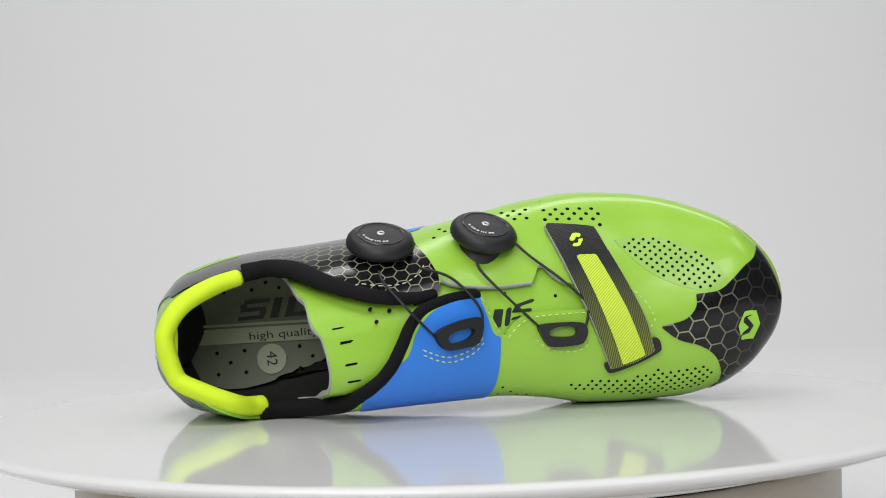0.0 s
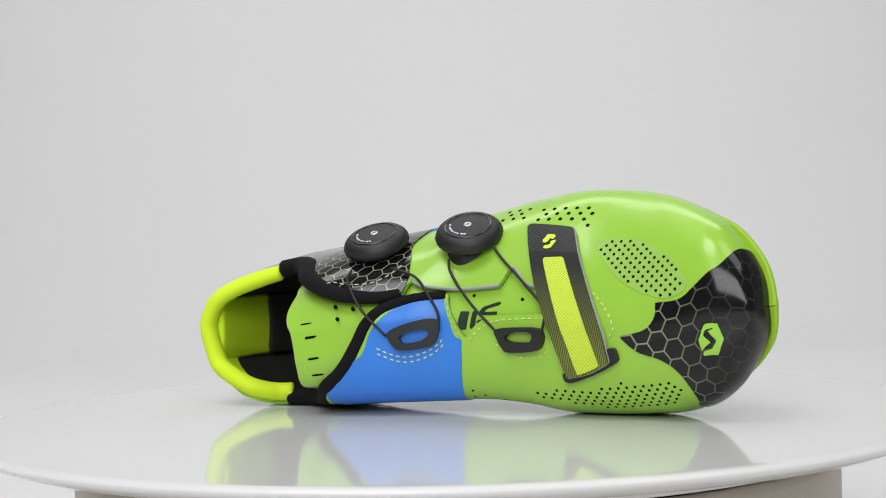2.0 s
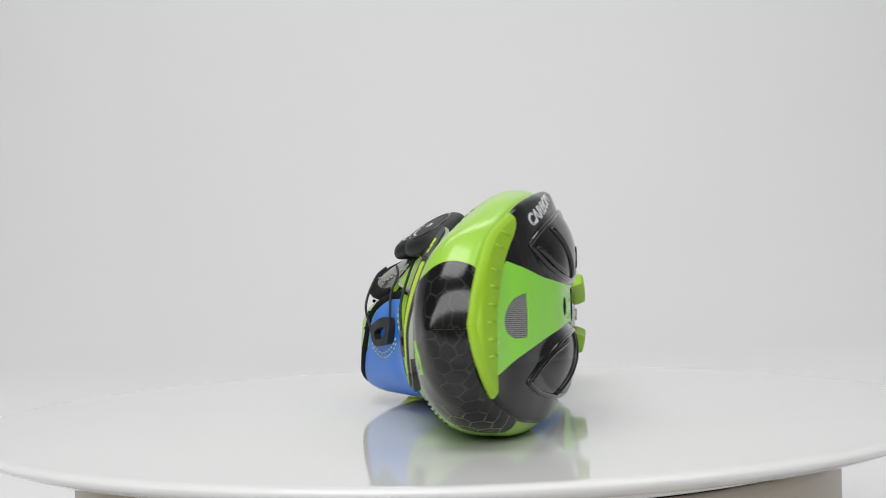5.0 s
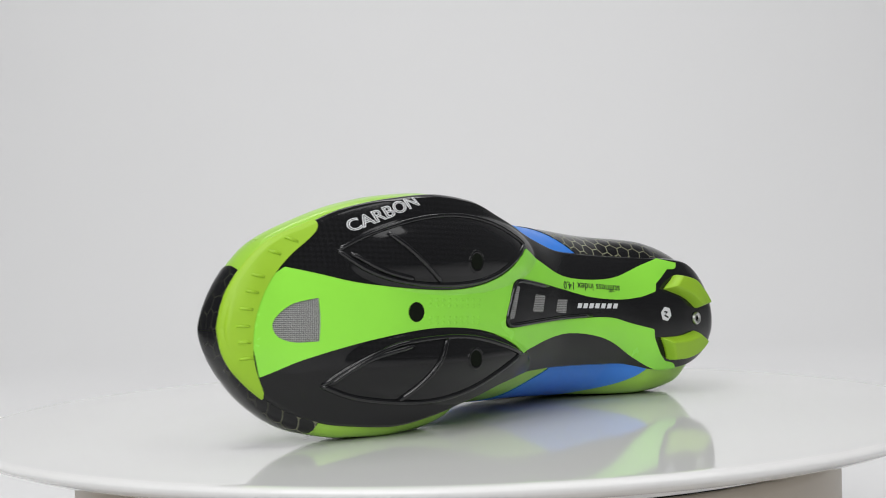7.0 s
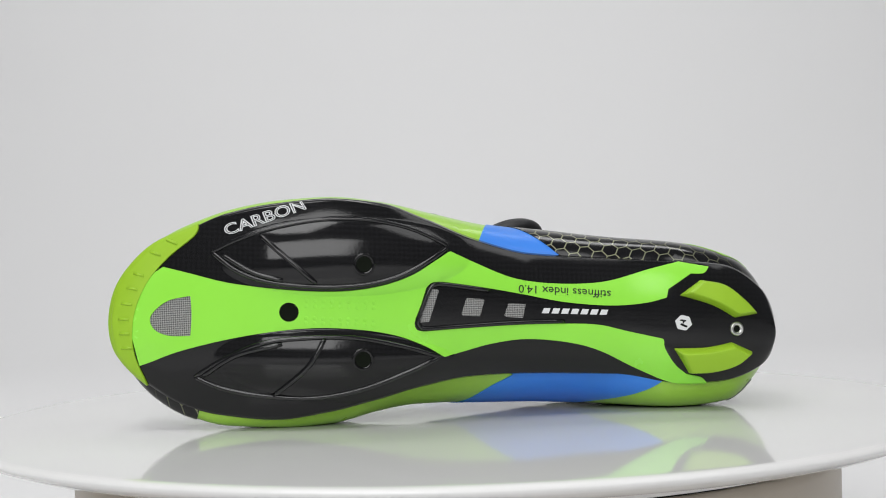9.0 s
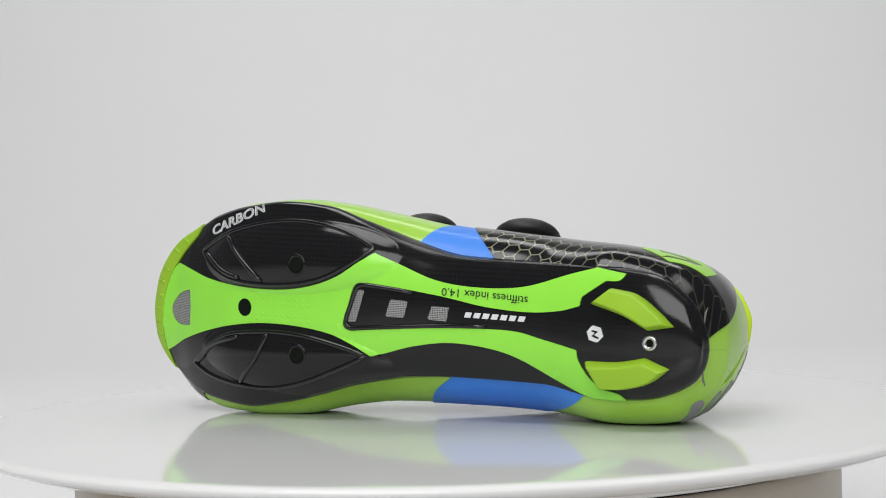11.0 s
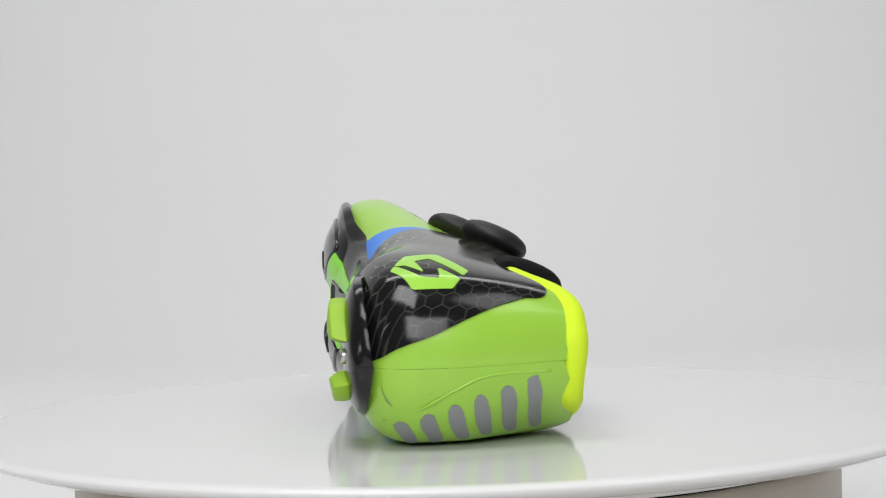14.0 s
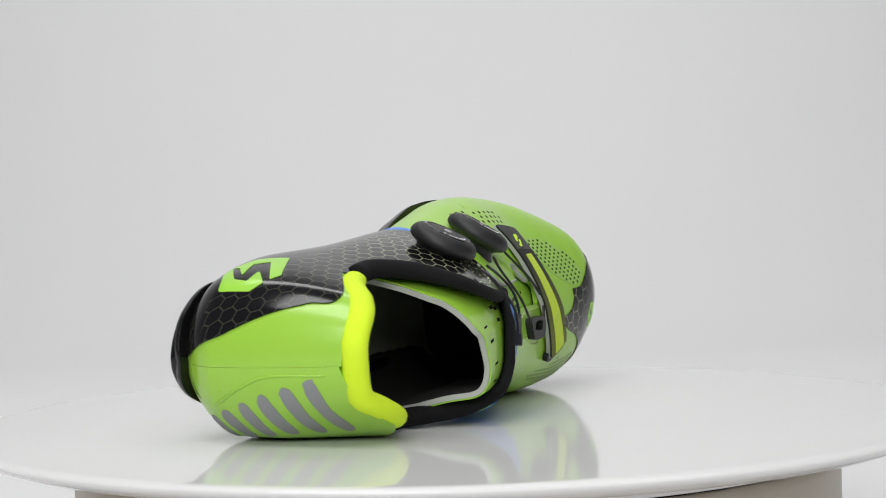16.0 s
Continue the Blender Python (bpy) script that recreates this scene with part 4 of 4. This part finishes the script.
def lace(*marks):
    pts = [on_upper(x, g, o) for x, g, o in marks]
    place(sweep("lace", spline([q[0] for q in pts], 8), spline([q[1] for q in pts], 8), 0.6, 0.6, BLACK_RUBBER, shoe, "thin black cable lace", 8))


lace((-30, 27, 3.5), (-28.5, 20, 3.6), (-19, 6, 3.0), (-9, -5.5, 2.6))
lace((-13, 26, 3.5), (-1, 20, 2.2), (6, 11, 3.0), (11, 3, 3.0), (11, -4, 2.6))
lace((11, 27, 3.5), (14, 20, 2.4), (25, 7, 2.4), (37, -4.5, 2.6))
lace((30, 33, 3.5), (36, 27, 2.4), (49, 16, 2.6), (58, 6, 2.6), (56.4, -4, 2.6))


# dials
def dial(top, axis):
    """A ratchet dial: foot, waist, knurled knob with its cap; its knob's crown is at top, its axis leans out of the upper."""
    z = Vector(axis).normalized()
    x = (Vector((1, 0, 0)) - z * z.x).normalized()
    y = z.cross(x)
    m = Matrix(((x.x, y.x, z.x, top[0] * 0.001), (x.y, y.y, z.y, top[1] * 0.001), (x.z, y.z, z.z, top[2] * 0.001), (0, 0, 0, 1)))
    mm = 0.001
    prof = [(0, 0), (5, -0.1), (10.3, -0.5), (12.4, -1.1), (13.8, -2.2), (14.7, -3.6), (15.0, -5.2), (14.7, -6.4), (13.9, -7.2), (12.6, -7.9), (11.2, -8.6), (10.4, -9.2), (10.1, -10.4)]
    knob = part("dial", lathe([(r * mm, h * mm) for r, h in prof], 72), BLACK_RUBBER, shoe, "black ratchet dial knob")
    knob.matrix_basis = LIE @ m
    for k, v in enumerate(knob.data.vertices):
        rr = math.hypot(v.co.x, v.co.y)
        if rr > 0.0136 and k % 2:
            v.co.x, v.co.y = v.co.x * 0.978, v.co.y * 0.978
    part("housing", lathe([(r * mm, h * mm) for r, h in [(9.6, -9.0), (10.2, -10.5), (11.0, -12.0), (12.4, -13.6), (13.0, -15.2), (13.3, -17), (14.6, -18.2), (15.2, -19.6), (15.2, -28), (0, -28)]], 48), BLACK_RUBBER, knob, "black dial housing")
    part("cap_ring", lathe([(r * mm, h * mm) for r, h in [(0.7, 0.05), (0.9, 0.3), (1.5, 0.3), (1.8, 0.0)]], 20), STEEL, knob, "small metal ring")
    part("cap_rim", lathe([(r * mm, h * mm) for r, h in [(9.6, -0.36), (9.8, -0.15), (10.3, -0.2), (10.5, -0.5)]], 60), BLACK_GLOSS, knob)
    for ang, wid in ((200, 1.6), (215, 0.8), (222, 0.8), (229, 0.8), (240, 2.0), (253, 0.8), (260, 0.8), (267, 0.8), (280, 1.7), (290, 1.7)):
        bm = bmesh.new()
        bmesh.ops.create_cube(bm, size=1, matrix=Matrix.Rotation(radians(ang), 4, "Z") @ Matrix.Translation((0.0078, 0, -0.00018)) @ Matrix.Diagonal((0.0009, wid * mm * 0.6, 0.0003, 1)))
        part("dial_mark", bm, PRINT_WHITE, knob, "", False)
    return knob


dial((-27.6, 39.2, 71.3), (0.16, 0.88, 0.44))
dial((18.1, 39.0, 62.3), (0.26, 0.84, 0.47))
# sole
plate = place(sheet("sole_plate", SP, SN, -np.ones(SP.shape[:2]), 0.0, 0.0, CARBON, shoe, "glossy black carbon sole plate", QS))
green = place(sole_panel("sole_inlay", SOLE_GREEN, 0.5, 0.6, GREEN_SOLE, shoe, "bright green sole inlay", holes=(SOLE_WINDOW, ring_line(76.9, 1.8, 3.9))))
sole_panel("sole_window", SOLE_WINDOW, 0.05, 0.0, MESH_GREY, plate, "grey mesh vent window")
for w in (MESH_A, MESH_B, MESH_C):
    sole_panel("sole_window", w, 0.08, 0.0, MESH_GREY, plate, "grey mesh vent window")
for shape in (PAD_OUT, PAD_IN):
    loop = np.vstack([shape, shape[:1]])
    got = [on_sole(x, y, 0.0) for x, y in loop[::2]]
    sweep("pad_edge", [g[0] for g in got], [g[1] for g in got], 1.1, 1.0, BLACK_GLOSS, plate, "raised glossy pad edge", 8)
for a, b, c in (((89, 32.2), (79.4, 24.1), (66.7, 13.8)), ((62.5, -8.5), (69, -20), (81.6, -32.3)), ((110, -25.6), (97, -16.4), (79.4, -11.1)), ((104, 24), (92, 17.5), (80, 14.5))):
    got = [on_sole(x, y, 0.0) for x, y in spline([a, b, c], 8)]
    sweep("rib", [g[0] for g in got], [g[1] for g in got], 1.1, 1.3, BLACK_GLOSS, plate, "raised glossy rib", 8)
got = [on_sole(x, y, 0.2) for x, y in RECESS[22:-8:2]]
sweep("recess_edge", [g[0] for g in got], [g[1] for g in got], 1.0, 1.1, BLACK_GLOSS, plate, "raised glossy edge of middle recess", 8)
for shape in (LUG_OUT, LUG_IN):
    mid = shape.mean(0)
    d = inside_of(QS, shape)
    rise = 5.6 * np.clip(-d / 1.6, 0, 1) ** 0.6 + 0.02 + 0.5 * np.clip((QS[..., 0] - mid[0]) / 14, -1, 1)
    place(sheet("heel_lug", SP, SN, d, np.maximum(rise, 0.02), 1.0, LIME_RUBBER, shoe, "lime rubber heel lug", QS))
bumper = place(sole_panel("toe_bumper", BUMPER, 0.8, 1.2, LIME_RUBBER, shoe, "lime rubber toe bumper"))
for x, y in ((141, 15), (143.5, 9), (145.5, 2.5), (146.5, -4), (146, -10), (144.8, -16), (134.5, 24), (128, 29)):
    p, n = on_sole(x - 2.2, y, 0.8)
    q, _ = on_sole(x - 6.4, y * 0.96 - 0.2, 0.8)
    sweep("tread_tick", [p, (p + q) / 2, q], [n, n, n], 0.7, 0.6, LIME_RUBBER, bumper, "", 6)
for x, y in ((76.9, 1.8), (47.7, 22.1), (46.8, -16.5)):
    p, n = on_sole(x, y, 0.0)
    z = Vector(n)
    u = Vector((1, 0, 0))
    u = (u - z * u.dot(z)).normalized()
    v = z.cross(u)
    m = Matrix(((u.x, v.x, z.x, p[0] * 0.001), (u.y, v.y, z.y, p[1] * 0.001), (u.z, v.z, z.z, p[2] * 0.001), (0, 0, 0, 1)))
    r = 3.7 if x > 60 else 2.8
    ob = part("bolt_hole", lathe([(a * 0.001, b * 0.001) for a, b in [(r + 0.5, -0.4), (r + 0.35, 0.35), (r, 0.3), (r - 0.5, 0.12), (0, 0.1)]], 32), HOLE, plate, "dark threaded bolt hole")
    ob.matrix_basis = m
    if x < 60:
        part("hole_rim", lathe([(a * 0.001, b * 0.001) for a, b in [(4.7, -0.3), (4.5, 0.15), (4.1, 0.3), (3.6, 0.25), (3.2, 0.1)]], 36), CARBON, ob, "moulded glossy rim")


def sole_frame(x, y, off):
    p, n = on_sole(x, y, off)
    z = Vector(n)
    u = Vector((1, 0, 0))
    u = (u - z * u.dot(z)).normalized()
    v = z.cross(u)
    return Matrix(((u.x, v.x, z.x, p[0] * 0.001), (u.y, v.y, z.y, p[1] * 0.001), (u.z, v.z, z.z, p[2] * 0.001), (0, 0, 0, 1)))


screw = part("screw", lathe([(a * 0.001, b * 0.001) for a, b in [(3.0, -0.3), (3.0, 0.5), (2.7, 0.9), (1.7, 0.9), (1.5, 0.1), (0, 0.1)]], 32), STEEL, shoe, "steel heel screw")
screw.matrix_basis = LIE @ sole_frame(-111.6, -0.4, 0.2)
part("screw_socket", lathe([(a * 0.001, b * 0.001) for a, b in [(1.6, 0.2), (1.5, 0.3), (0, 0.3)]], 6), HOLE, screw, "", False)
hexo = np.array([(-88.6 + 3.7 * math.cos(a), 1.5 + 3.5 * math.sin(a)) for a in [k * math.pi / 3 + 0.2 for k in range(6)]])
zig = np.array([(-87.2, 3.0), (-90.0, 2.6), (-88.4, 1.0), (-90.4, 0.2), (-90.0, -0.6), (-87.0, 0.6), (-88.6, 2.0), (-86.9, 2.3)])
place(sole_panel("emblem", hexo, 0.12, 0.1, PRINT_WHITE, shoe, "white hexagon emblem", holes=(zig,)))


def carbon_spot(u, v, w):
    p, n = on_sole(102.6 - 0.926 * u + 0.376 * v, 31.8 + 0.35 * u + 0.926 * v, 0.15)
    return p + n * w


letters("lettering", "CARBON", 6.2, carbon_spot, PRINT_WHITE, plate, "white outlined lettering", outline_only=0.18, squeeze=1.36)


def stiff_spot(u, v, w):
    p, n = on_sole(-58.0 + u, 13.9 - v + u * 0.035, 0.62)
    return p + n * w


letters("lettering", "stiffness index 14.0", 4.6, stiff_spot, PRINT_BLACK, green, "thin black lettering", squeeze=1.13)
for k in range(7):
    x = -57 + k * 4.1
    q = []
    for u, v in ((0, 0), (2.9, 0), (3.7, 2.2), (0.8, 2.2)):
        p, n = on_sole(x + u, 6.0 - v, 0.15)
        q.append(p * 0.001)
    mesh_part("print_bar", q, [[0, 1, 2, 3]], PRINT_WHITE, plate, "white slanted printed bar", False)
faint = [(70 - c * 3.4, y) for c in range(9) for y in (6.6, 4.4, -0.4, -2.4)]
dots("grip_dots", faint, 0.8, 0.55, GREEN_SOLE, green, finder=on_sole)


def motions():
    rate = -18.798
    spin = [(k * 0.5, pose(0, 0, 0, 0, 0, rate * k * 0.5 - 0.05)) for k in range(33)]
    walk(shoe, spin)
    walk(disc, spin)


motions()
